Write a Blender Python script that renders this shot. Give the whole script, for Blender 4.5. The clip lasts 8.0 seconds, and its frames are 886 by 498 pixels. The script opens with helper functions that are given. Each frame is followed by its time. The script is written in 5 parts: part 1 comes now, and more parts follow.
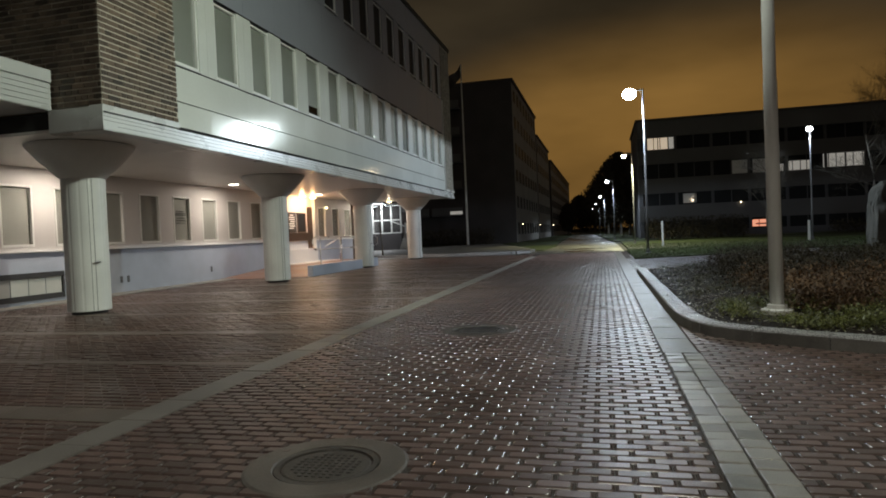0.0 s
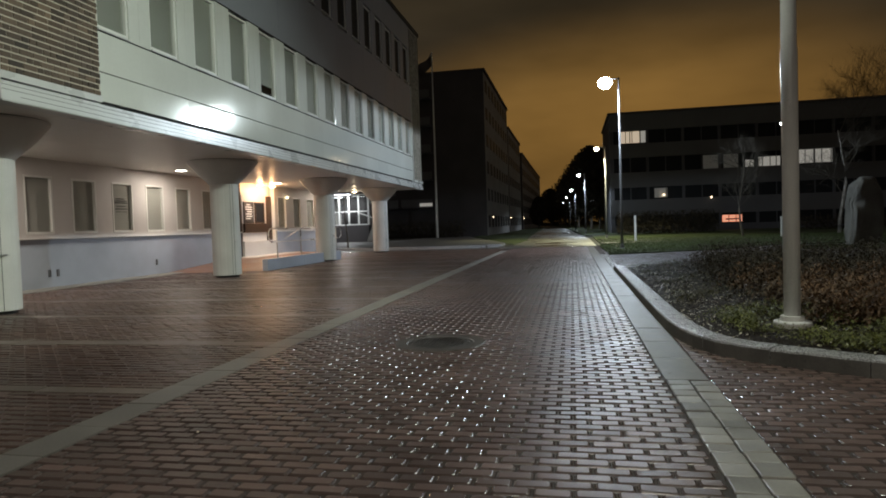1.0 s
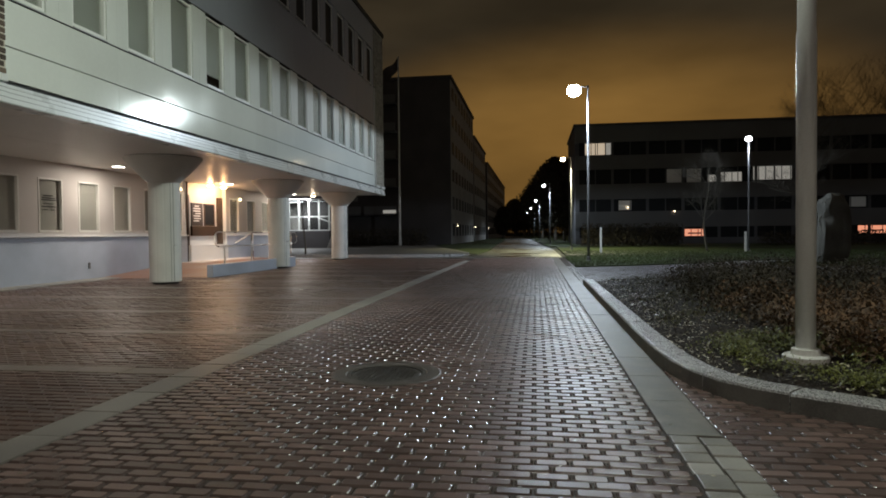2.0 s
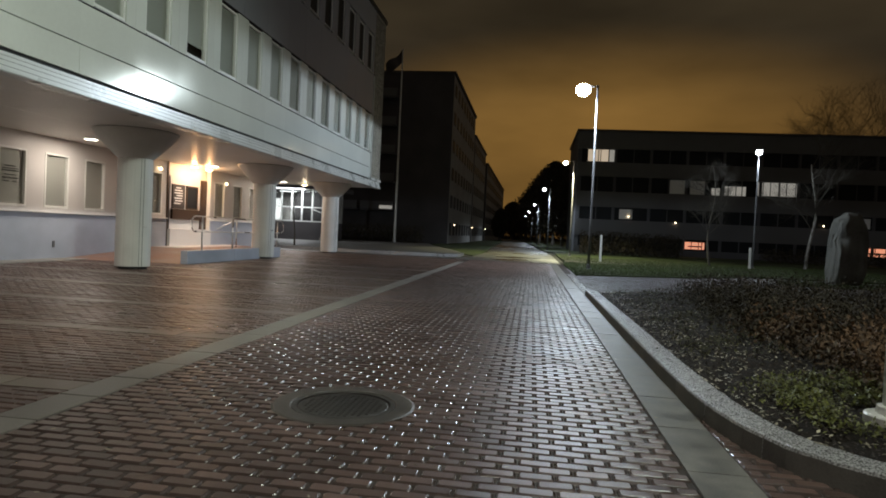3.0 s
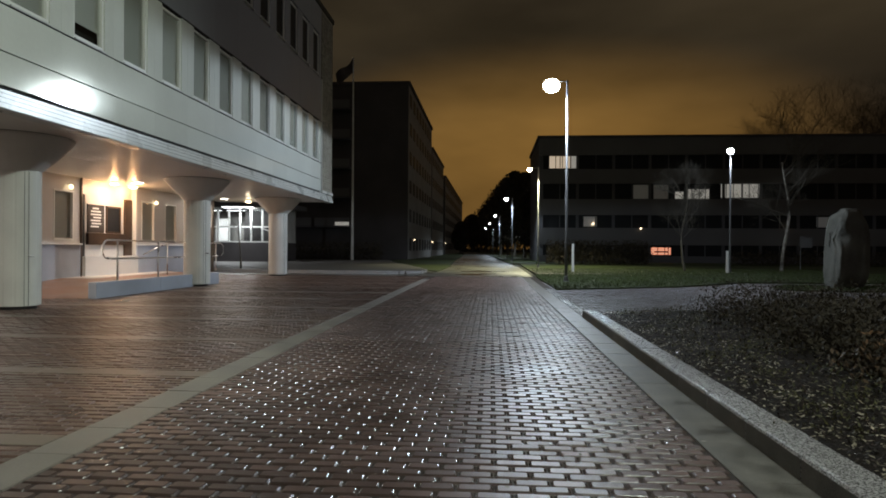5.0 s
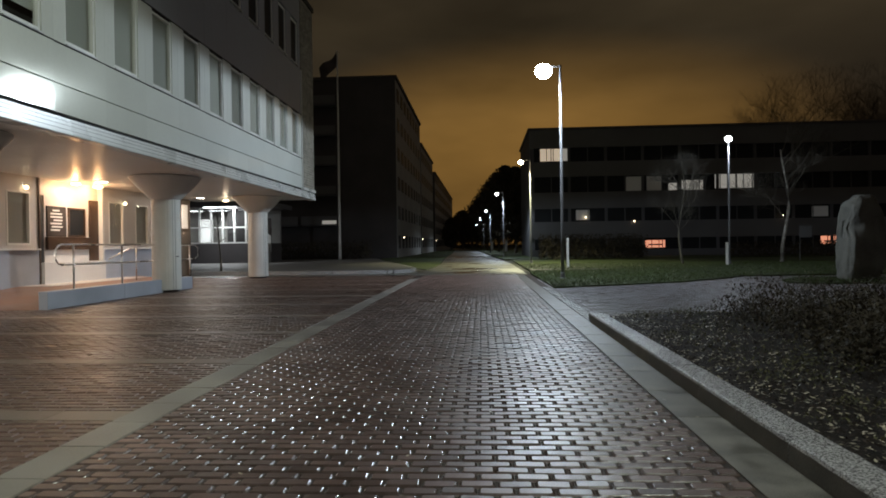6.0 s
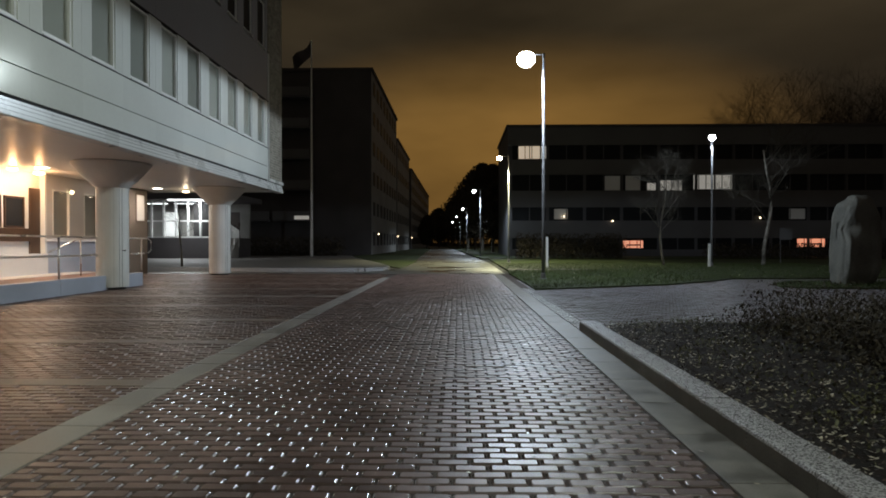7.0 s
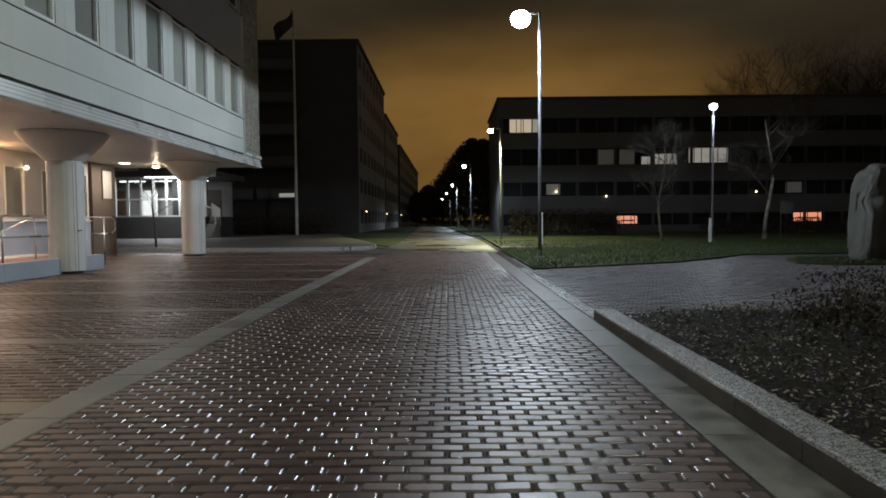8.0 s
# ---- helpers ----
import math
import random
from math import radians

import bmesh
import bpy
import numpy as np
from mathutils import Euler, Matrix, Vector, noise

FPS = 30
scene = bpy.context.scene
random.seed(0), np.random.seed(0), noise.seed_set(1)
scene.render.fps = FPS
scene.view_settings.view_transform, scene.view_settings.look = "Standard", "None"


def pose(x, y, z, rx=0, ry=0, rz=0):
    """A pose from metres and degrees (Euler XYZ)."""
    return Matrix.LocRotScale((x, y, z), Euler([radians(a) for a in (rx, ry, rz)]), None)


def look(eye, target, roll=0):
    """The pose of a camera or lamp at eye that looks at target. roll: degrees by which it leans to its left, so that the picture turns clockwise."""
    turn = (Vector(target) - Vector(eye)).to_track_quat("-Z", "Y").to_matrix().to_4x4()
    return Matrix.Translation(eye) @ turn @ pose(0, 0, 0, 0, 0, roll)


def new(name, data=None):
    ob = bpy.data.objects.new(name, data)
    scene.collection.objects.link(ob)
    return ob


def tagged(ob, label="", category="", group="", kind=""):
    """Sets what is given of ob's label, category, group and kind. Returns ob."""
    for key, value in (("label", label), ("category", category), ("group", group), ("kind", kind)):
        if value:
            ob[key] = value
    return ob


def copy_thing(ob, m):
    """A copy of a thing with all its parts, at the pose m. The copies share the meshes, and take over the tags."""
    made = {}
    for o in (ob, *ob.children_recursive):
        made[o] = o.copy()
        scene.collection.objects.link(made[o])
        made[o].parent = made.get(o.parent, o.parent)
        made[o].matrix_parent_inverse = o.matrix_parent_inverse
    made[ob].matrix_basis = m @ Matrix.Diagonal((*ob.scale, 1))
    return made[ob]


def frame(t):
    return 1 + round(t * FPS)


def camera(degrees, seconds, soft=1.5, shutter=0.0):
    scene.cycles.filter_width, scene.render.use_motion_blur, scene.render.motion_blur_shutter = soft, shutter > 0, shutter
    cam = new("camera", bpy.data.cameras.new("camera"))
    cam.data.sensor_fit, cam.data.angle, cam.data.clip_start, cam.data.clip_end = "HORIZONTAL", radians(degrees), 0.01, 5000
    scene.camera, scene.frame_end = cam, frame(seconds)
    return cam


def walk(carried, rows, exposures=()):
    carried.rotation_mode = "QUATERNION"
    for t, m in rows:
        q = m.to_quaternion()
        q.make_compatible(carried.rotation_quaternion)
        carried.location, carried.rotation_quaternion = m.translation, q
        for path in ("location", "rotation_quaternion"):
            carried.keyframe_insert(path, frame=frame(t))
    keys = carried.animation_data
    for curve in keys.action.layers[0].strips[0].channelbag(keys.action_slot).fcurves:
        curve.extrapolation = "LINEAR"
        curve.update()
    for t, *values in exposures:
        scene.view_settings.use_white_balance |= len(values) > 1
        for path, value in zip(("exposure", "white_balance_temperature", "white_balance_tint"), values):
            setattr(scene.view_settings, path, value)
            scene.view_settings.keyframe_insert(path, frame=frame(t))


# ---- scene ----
cam = camera(69.6, 8.0, soft=1.8)
PATH = [
    (0, (0.16, -0.077, 1.365), (-0.328, 1.862, 1.321), -2.5),
    (0.5, (0.109, 0.715, 1.364), (-0.345, 2.662, 1.293), -2.6),
    (1, (-0.011, 1.395, 1.381), (-0.41, 3.353, 1.309), -1.9),
    (1.5, (-0.104, 2.11, 1.36), (-0.42, 4.083, 1.295), -1.6),
    (1.7, (-0.106, 2.327, 1.368), (-0.405, 4.304, 1.32), -1.0),
    (2.8, (-0.213, 3.793, 1.348), (-0.47, 5.776, 1.296), 0.5),
    (3, (-0.233, 4.098, 1.336), (-0.507, 6.078, 1.285), 2.7),
    (3.5, (-0.394, 4.793, 1.339), (-0.636, 6.777, 1.284), 2.2),
    (4, (-0.517, 5.551, 1.379), (-0.817, 7.527, 1.329), 1.8),
    (4.5, (-0.631, 6.175, 1.395), (-0.835, 8.165, 1.367), 2.0),
    (4.7, (-0.669, 6.458, 1.336), (-0.839, 8.451, 1.333), 0.8),
    (5.8, (-0.731, 8.14, 1.325), (-0.851, 10.137, 1.323), 0.1),
    (6, (-0.742, 8.387, 1.351), (-0.864, 10.384, 1.339), -0.8),
    (6.5, (-0.756, 9.176, 1.288), (-0.857, 11.173, 1.282), 0.6),
    (7, (-0.753, 9.852, 1.329), (-0.8, 11.851, 1.31), 0.0),
    (7.5, (-0.813, 10.645, 1.257), (-0.895, 12.643, 1.239), 0.1),
    (8, (-0.769, 11.427, 1.295), (-0.785, 13.425, 1.205), -0.5),
]
walk(cam, [(t, look(eye, target, roll)) for t, eye, target, roll in PATH], exposures=[(0.0, 0.14), (3.0, 0.11), (6.0, 0.09), (8.0, 0.09)])

# ---- world: night sky with town glow on low cloud ----
world = bpy.data.worlds.new("night_sky")
scene.world = world
world.use_nodes = True
wt = world.node_tree
wt.nodes.clear()


def wnode(kind, **inputs):
    n = wt.nodes.new(kind)
    for k, v in inputs.items():
        n.inputs[k].default_value = v
    return n


w_out = wnode("ShaderNodeOutputWorld")
w_bg = wnode("ShaderNodeBackground", Strength=1.0)
w_tc = wnode("ShaderNodeTexCoord")
w_sep = wnode("ShaderNodeSeparateXYZ")
w_up = wt.nodes.new("ShaderNodeValToRGB")
for e, (p, c) in zip([w_up.color_ramp.elements[0], w_up.color_ramp.elements[1]], [(0.0, (0.0155, 0.0120, 0.0100, 1)), (0.62, (0.0270, 0.0210, 0.0150, 1))]):
    e.position, e.color = p, c
e = w_up.color_ramp.elements.new(0.14)
e.color = (0.0190, 0.0140, 0.0095, 1)
e = w_up.color_ramp.elements.new(0.32)
e.color = (0.0310, 0.0230, 0.0130, 1)
w_dot = wt.nodes.new("ShaderNodeVectorMath")
w_dot.operation = "DOT_PRODUCT"
w_dot.inputs[1].default_value = Vector((0.09, 1.0, 0.0)).normalized()
w_flat = wt.nodes.new("ShaderNodeMapping")  # the glow lies as a low, wide bank of cloud
w_flat.inputs["Location"].default_value, w_flat.inputs["Scale"].default_value = (0, 0, -0.27), (1, 1, 2.45)
w_unit = wt.nodes.new("ShaderNodeVectorMath")
w_unit.operation = "NORMALIZE"
w_glow = wt.nodes.new("ShaderNodeValToRGB")
w_glow.color_ramp.interpolation = "EASE"
w_glow.color_ramp.elements[0].position, w_glow.color_ramp.elements[0].color = 0.875, (0, 0, 0, 1)
w_glow.color_ramp.elements[1].position, w_glow.color_ramp.elements[1].color = 1.0, (0.158, 0.080, 0.014, 1)
w_map = wt.nodes.new("ShaderNodeMapping")
w_map.inputs["Scale"].default_value = (1.6, 1.6, 5.0)
w_noise = wnode("ShaderNodeTexNoise", Scale=1.7, Detail=4.0, Roughness=0.5)
w_cl = wt.nodes.new("ShaderNodeMapRange")
w_cl.inputs["From Min"].default_value, w_cl.inputs["From Max"].default_value = 0.3, 0.7
w_cl.inputs["To Min"].default_value, w_cl.inputs["To Max"].default_value = 0.66, 1.28
w_add = wt.nodes.new("ShaderNodeMix")
w_add.data_type, w_add.blend_type = "RGBA", "ADD"
w_add.inputs[0].default_value = 1.0
w_mul = wt.nodes.new("ShaderNodeVectorMath")
w_mul.operation = "SCALE"
L = wt.links.new
L(w_tc.outputs["Generated"], w_sep.inputs[0])
w_back = wt.nodes.new("ShaderNodeVectorMath")  # unseen glow added beside and behind the walk, to lift dark faces
w_back.operation = "DOT_PRODUCT"
w_back.inputs[1].default_value = Vector((0.9, -0.45, 0.5)).normalized()
w_fill = wt.nodes.new("ShaderNodeValToRGB")
w_fill.color_ramp.interpolation = "EASE"
w_fill.color_ramp.elements[0].position, w_fill.color_ramp.elements[0].color = 0.1, (0, 0, 0, 1)
w_fill.color_ramp.elements[1].position, w_fill.color_ramp.elements[1].color = 1.0, (0.020, 0.018, 0.017, 1)
w_both = wt.nodes.new("ShaderNodeMix")
w_both.data_type, w_both.blend_type = "RGBA", "ADD"
w_both.inputs[0].default_value = 1.0
L(w_tc.outputs["Generated"], w_back.inputs[0])
L(w_back.outputs["Value"], w_fill.inputs[0])
L(w_glow.outputs[0], w_both.inputs[6])
L(w_fill.outputs[0], w_both.inputs[7])
L(w_sep.outputs["Z"], w_up.inputs[0])
L(w_tc.outputs["Generated"], w_flat.inputs["Vector"])
L(w_flat.outputs[0], w_unit.inputs[0])
L(w_unit.outputs[0], w_dot.inputs[0])
L(w_dot.outputs["Value"], w_glow.inputs[0])
L(w_tc.outputs["Generated"], w_map.inputs["Vector"])
L(w_map.outputs[0], w_noise.inputs["Vector"])
L(w_noise.outputs[0], w_cl.inputs["Value"])
L(w_up.outputs[0], w_add.inputs[6])
L(w_both.outputs[2], w_add.inputs[7])
L(w_add.outputs[2], w_mul.inputs[0])
L(w_cl.outputs[0], w_mul.inputs["Scale"])
L(w_mul.outputs[0], w_bg.inputs["Color"])
L(w_bg.outputs[0], w_out.inputs[0])

# ---- lights: powers in watts ----
STREET_GREEN = (1.0, 0.97, 0.62)
COOL, SOFT, NEUTRAL, WARM, AMBER = (0.75, 0.88, 1.0), (0.91, 1.0, 0.85), (1.0, 0.86, 0.73), (1.0, 0.80, 0.56), (1.0, 0.53, 0.23)
STREET_W = 2400.0


def lamp_spot(loc, watts, colour, cone=178, radius=0.16, blend=0.06, aim=None):
    d = bpy.data.lights.new("street_light_source", "SPOT")
    d.energy, d.color, d.spot_size, d.spot_blend, d.shadow_soft_size = watts, colour, radians(cone), blend, radius
    ob = new("street_light_source", d)
    ob.matrix_world = look(loc, aim) if aim else Matrix.Translation(loc)
    return ob


def lamp_point(loc, watts, colour, radius=0.1):
    d = bpy.data.lights.new("lamp_source", "POINT")
    d.energy, d.color, d.shadow_soft_size = watts, colour, radius
    ob = new("lamp_source", d)
    ob.location = loc
    return ob


def lamp_disc(loc, watts, colour, size=0.3):
    d = bpy.data.lights.new("downlight_source", "AREA")
    d.shape, d.size, d.energy, d.color = "DISK", size, watts, colour
    ob = new("downlight_source", d)
    ob.location = loc
    return ob


# ---- materials ----
def mat(name, base, rough=0.6, metal=0.0, var=0.18, scale=6.0, bump=0.15, bump_scale=60.0, rough_var=0.12, rnd=0.0, island=0.0, spec=0.5, second=None, coords="Object"):
    """A surface: base colour with stains at one scale and grain at another, uneven gloss and fine relief.
    rnd: spread of tone from object to object; island: from piece to piece inside one mesh."""
    m = bpy.data.materials.new(name)
    m.use_nodes = True
    nt = m.node_tree
    b = nt.nodes["Principled BSDF"]
    b.inputs["Metallic"].default_value = metal
    b.inputs["Specular IOR Level"].default_value = spec
    link = nt.links.new
    tc = nt.nodes.new("ShaderNodeTexCoord")
    n1 = nt.nodes.new("ShaderNodeTexNoise")
    n1.inputs["Scale"].default_value, n1.inputs["Detail"].default_value = scale * 0.2, 5.0
    n2 = nt.nodes.new("ShaderNodeTexNoise")
    n2.inputs["Scale"].default_value, n2.inputs["Detail"].default_value = bump_scale, 4.0
    geo = nt.nodes.new("ShaderNodeNewGeometry")
    for n in (n1, n2):
        link(geo.outputs["Position"], n.inputs["Vector"])
    ramp = nt.nodes.new("ShaderNodeValToRGB")
    dark = second or tuple(c * (1 - var) for c in base)
    light = tuple(min(1, c * (1 + var * 0.7)) for c in base)
    ramp.color_ramp.elements[0].position, ramp.color_ramp.elements[0].color = 0.32, (*dark, 1)
    ramp.color_ramp.elements[1].position, ramp.color_ramp.elements[1].color = 0.68, (*light, 1)
    add = nt.nodes.new("ShaderNodeMath")
    add.operation = "MULTIPLY_ADD"
    link(n2.outputs[0], add.inputs[0])
    add.inputs[1].default_value = 0.35
    link(n1.outputs[0], add.inputs[2])
    sub = nt.nodes.new("ShaderNodeMath")
    sub.operation = "SUBTRACT"
    link(add.outputs[0], sub.inputs[0])
    sub.inputs[1].default_value = 0.175
    link(sub.outputs[0], ramp.inputs[0])
    colour = ramp.outputs[0]
    if rnd or island:
        src = nt.nodes.new("ShaderNodeObjectInfo").outputs["Random"] if rnd else geo.outputs["Random Per Island"]
        mr = nt.nodes.new("ShaderNodeMapRange")
        mr.inputs["To Min"].default_value, mr.inputs["To Max"].default_value = 1 - (rnd or island), 1 + (rnd or island)
        link(src, mr.inputs["Value"])
        vm = nt.nodes.new("ShaderNodeVectorMath")
        vm.operation = "SCALE"
        link(colour, vm.inputs[0])
        link(mr.outputs[0], vm.inputs["Scale"])
        colour = vm.outputs[0]
    link(colour, b.inputs["Base Color"])
    rr = nt.nodes.new("ShaderNodeMapRange")
    rr.inputs["From Min"].default_value, rr.inputs["From Max"].default_value = 0.3, 0.7
    rr.inputs["To Min"].default_value, rr.inputs["To Max"].default_value = max(0.03, rough - rough_var), min(1, rough + rough_var)
    link(n1.outputs[0], rr.inputs["Value"])
    link(rr.outputs[0], b.inputs["Roughness"])
    if bump:
        bp = nt.nodes.new("ShaderNodeBump")
        bp.inputs["Strength"].default_value, bp.inputs["Distance"].default_value = bump, 0.01
        link(n2.outputs[0], bp.inputs["Height"])
        link(bp.outputs[0], b.inputs["Normal"])
    return m


def glow(name, colour, strength):
    m = bpy.data.materials.new(name)
    m.use_nodes = True
    b = m.node_tree.nodes["Principled BSDF"]
    b.inputs["Base Color"].default_value = (0.8, 0.8, 0.8, 1)
    b.inputs["Emission Color"].default_value, b.inputs["Emission Strength"].default_value = (*colour, 1), strength
    return m


def glass(name, tint=(0.75, 0.8, 0.78), rough=0.03):
    """Window glass: clear, with a mirror sheen that grows towards grazing view."""
    m = bpy.data.materials.new(name)
    m.use_nodes = True
    nt = m.node_tree
    nt.nodes.clear()
    out, mix = nt.nodes.new("ShaderNodeOutputMaterial"), nt.nodes.new("ShaderNodeMixShader")
    tr, gl, lw, fr = nt.nodes.new("ShaderNodeBsdfTransparent"), nt.nodes.new("ShaderNodeBsdfGlossy"), nt.nodes.new("ShaderNodeLayerWeight"), nt.nodes.new("ShaderNodeMapRange")
    pw = nt.nodes.new("ShaderNodeMath")
    pw.operation, pw.inputs[1].default_value = "POWER", 5.0
    nt.links.new(lw.outputs["Facing"], pw.inputs[0])
    nt.links.new(pw.outputs[0], fr.inputs["Value"])
    fr.inputs["To Min"].default_value, fr.inputs["To Max"].default_value = 0.04, 0.45
    tr.inputs[0].default_value, gl.inputs["Roughness"].default_value = (*tint, 1), rough
    nt.links.new(fr.outputs[0], mix.inputs[0])
    nt.links.new(tr.outputs[0], mix.inputs[1])
    nt.links.new(gl.outputs[0], mix.inputs[2])
    nt.links.new(mix.outputs[0], out.inputs[0])
    return m


M_PANEL = mat("white_enamel_panel", (0.70, 0.73, 0.69), 0.13, 0.0, 0.05, 3.0, 0.012, 12.0, 0.02, rnd=0.03, spec=0.7)
M_PANEL.node_tree.nodes["Principled BSDF"].inputs["Specular Tint"].default_value = (1.0, 0.99, 0.80, 1.0)
# Same panels above the lamps' reach, their shade put into the grey.
M_SPANDREL = mat("dimmed_enamel_spandrel", (0.27, 0.29, 0.33), 0.4, 0.0, 0.07, 3.0, 0.02, 25.0, 0.06, rnd=0.03)
M_TRIM = mat("white_aluminium_trim", (0.62, 0.635, 0.62), 0.29, 0.1, 0.05, 4.0, 0.02, 30.0, 0.05)
M_JOINT = mat("rubber_joint_and_shade", (0.03, 0.03, 0.03), 0.7, bump=0.05)
M_FRAME = mat("white_window_frame", (0.76, 0.77, 0.74), 0.35, 0.0, 0.05, 5.0, 0.02, 40.0, 0.06)
M_BLIND = mat("grey_green_blind", (0.50, 0.51, 0.47), 0.8, 0.0, 0.10, 4.0, 0.05, 80.0, rnd=0.28)
M_BLIND_PALE = mat("pale_cream_blind", (0.50, 0.49, 0.46), 0.8, 0.0, 0.08, 4.0, 0.05, 80.0, rnd=0.15)
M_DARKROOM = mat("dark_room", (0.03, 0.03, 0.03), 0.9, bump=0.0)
M_GLASS = glass("window_glass", (0.90, 0.91, 0.90))
M_SOFFIT = mat("cream_metal_soffit", (0.76, 0.74, 0.70), 0.40, 0.0, 0.06, 2.0, 0.02, 20.0, 0.06, spec=0.5)
M_COLUMN = mat("white_painted_concrete", (0.70, 0.70, 0.67), 0.55, 0.0, 0.10, 5.0, 0.10, 60.0, 0.08)
M_WALL = mat("cream_wall", (0.62, 0.60, 0.58), 0.5, 0.0, 0.07, 3.0, 0.04, 40.0, 0.08)
M_PLINTH = mat("blue_grey_plinth", (0.40, 0.43, 0.50), 0.45, 0.0, 0.12, 5.0, 0.05, 40.0, 0.1)
M_BRICK = mat("brown_facing_brick", (0.105, 0.074, 0.050), 0.7, 0.0, 0.30, 9.0, 0.3, 90.0, 0.1, rnd=0.55)
M_BRICK_FAR = mat("brown_facing_brick_mass", (0.105, 0.074, 0.050), 0.7, 0.0, 0.30, 9.0, 0.3, 90.0, 0.1, island=0.55)
# Same brick as the near end, made paler for the lamplight on it.
M_BRICK_PALE = mat("lit_pale_brick", (0.26, 0.245, 0.21), 0.7, 0.0, 0.2, 9.0, 0.3, 90.0, 0.1, rnd=0.3)
M_BRICK_PALE_MASS = mat("lit_pale_brick_mass", (0.26, 0.245, 0.21), 0.7, 0.0, 0.2, 9.0, 0.3, 90.0, 0.1, island=0.3)
M_MORTAR = mat("pale_mortar", (0.50, 0.45, 0.37), 0.9, 0.0, 0.15, 9.0, 0.3, 120.0)
M_PAVER = mat("wet_clinker_paver", (0.138, 0.085, 0.072), 0.41, 0.0, 0.30, 7.0, 0.20, 130.0, 0.08, rnd=0.35, spec=0.65)
M_PAVER_MASS = mat("wet_clinker_pavers", (0.138, 0.085, 0.072), 0.41, 0.0, 0.30, 7.0, 0.20, 130.0, 0.08, island=0.35, spec=0.65)
M_PLAZA = mat("wet_brown_plaza_pavers", (0.100, 0.057, 0.044), 0.38, 0.0, 0.30, 4.0, 0.22, 130.0, 0.12, island=0.30, spec=0.32)
# Side path pavers: the cool lamp's bluish light put into the grey.
M_SIDE = mat("wet_lamp_tinted_pavers", (0.20, 0.20, 0.225), 0.42, 0.0, 0.25, 4.0, 0.22, 130.0, 0.10, island=0.30, spec=0.5)
M_RIM = mat("wet_paver_rim", (0.10, 0.072, 0.064), 0.24, 0.0, 0.30, 7.0, 0.08, 130.0, 0.05, spec=0.8)
M_PLAZA_RIM = mat("worn_plaza_rim", (0.11, 0.070, 0.056), 0.48, 0.0, 0.30, 7.0, 0.08, 130.0, 0.05, spec=0.5)
M_RIM_DULL = mat("damp_paver_rim", (0.10, 0.072, 0.064), 0.33, 0.0, 0.30, 7.0, 0.08, 130.0, 0.05, spec=0.7)
M_SAND = mat("wet_joint_grit", (0.050, 0.037, 0.030), 0.8, 0.0, 0.35, 12.0, 0.5, 160.0)
M_SLAB = mat("grey_concrete_slab", (0.25, 0.24, 0.215), 0.5, 0.0, 0.42, 11.0, 0.22, 110.0, 0.12, rnd=0.14)
M_BAND = mat("worn_grey_brown_slab", (0.215, 0.195, 0.175), 0.5, 0.0, 0.32, 6.0, 0.2, 110.0, 0.12, rnd=0.12)
M_CROSS = mat("dull_plaza_slab", (0.165, 0.130, 0.106), 0.46, 0.0, 0.3, 5.0, 0.2, 110.0, 0.1, rnd=0.14)
M_COLLAR = mat("stained_concrete_collar", (0.128, 0.112, 0.098), 0.45, 0.0, 0.5, 14.0, 0.3, 110.0, 0.12)
M_SETT = mat("pale_worn_sett", (0.34, 0.325, 0.29), 0.42, 0.0, 0.35, 10.0, 0.3, 110.0, 0.12, rnd=0.2)
M_GUTTER = mat("mossy_gutter_slab", (0.180, 0.170, 0.150), 0.5, 0.0, 0.5, 22.0, 0.25, 90.0, 0.16, rnd=0.06, second=(0.085, 0.080, 0.068))
# Kerb's road face: dirt and its shade both put into a darker tone.
M_KERB_FACE = mat("shaded_dirty_kerb_face", (0.145, 0.142, 0.132), 0.6, 0.0, 0.45, 14.0, 0.35, 80.0, 0.15, rnd=0.12)
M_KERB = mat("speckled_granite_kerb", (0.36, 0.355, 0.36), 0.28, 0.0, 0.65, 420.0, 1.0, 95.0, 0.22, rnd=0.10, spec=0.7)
M_ASPHALT = mat("wet_asphalt", (0.135, 0.135, 0.122), 0.40, 0.0, 0.4, 2.2, 0.35, 120.0, 0.27)
M_PAVE_FAR = mat("pale_asphalt_walk", (0.17, 0.165, 0.155), 0.6, 0.0, 0.22, 2.0, 0.3, 120.0, 0.10)
M_EARTH = mat("dark_ground", (0.03, 0.032, 0.024), 0.85, 0.0, 0.4, 2.0, 0.4, 60.0)
M_SOIL = mat("bark_mulch_soil", (0.020, 0.015, 0.012), 0.9, 0.0, 0.5, 60.0, 1.0, 45.0, spec=0.2)
M_LAWN = mat("lawn_turf", (0.036, 0.054, 0.011), 0.8, 0.0, 0.35, 3.0, 0.6, 90.0)
M_GRASS = mat("grass_blade", (0.050, 0.074, 0.015), 0.6, 0.0, 0.3, 4.0, 0.0, island=0.45)
M_LEAF_RED = mat("rust_brown_leaf", (0.128, 0.070, 0.034), 0.68, 0.0, 0.4, 8.0, 0.0, island=0.6, second=(0.05, 0.035, 0.02))
M_LEAF_GREEN = mat("low_green_leaf", (0.125, 0.135, 0.028), 0.5, 0.0, 0.35, 8.0, 0.0, island=0.5)
M_LEAF_OLIVE = mat("olive_tuft_leaf", (0.070, 0.070, 0.024), 0.55, 0.0, 0.4, 8.0, 0.0, island=0.6)
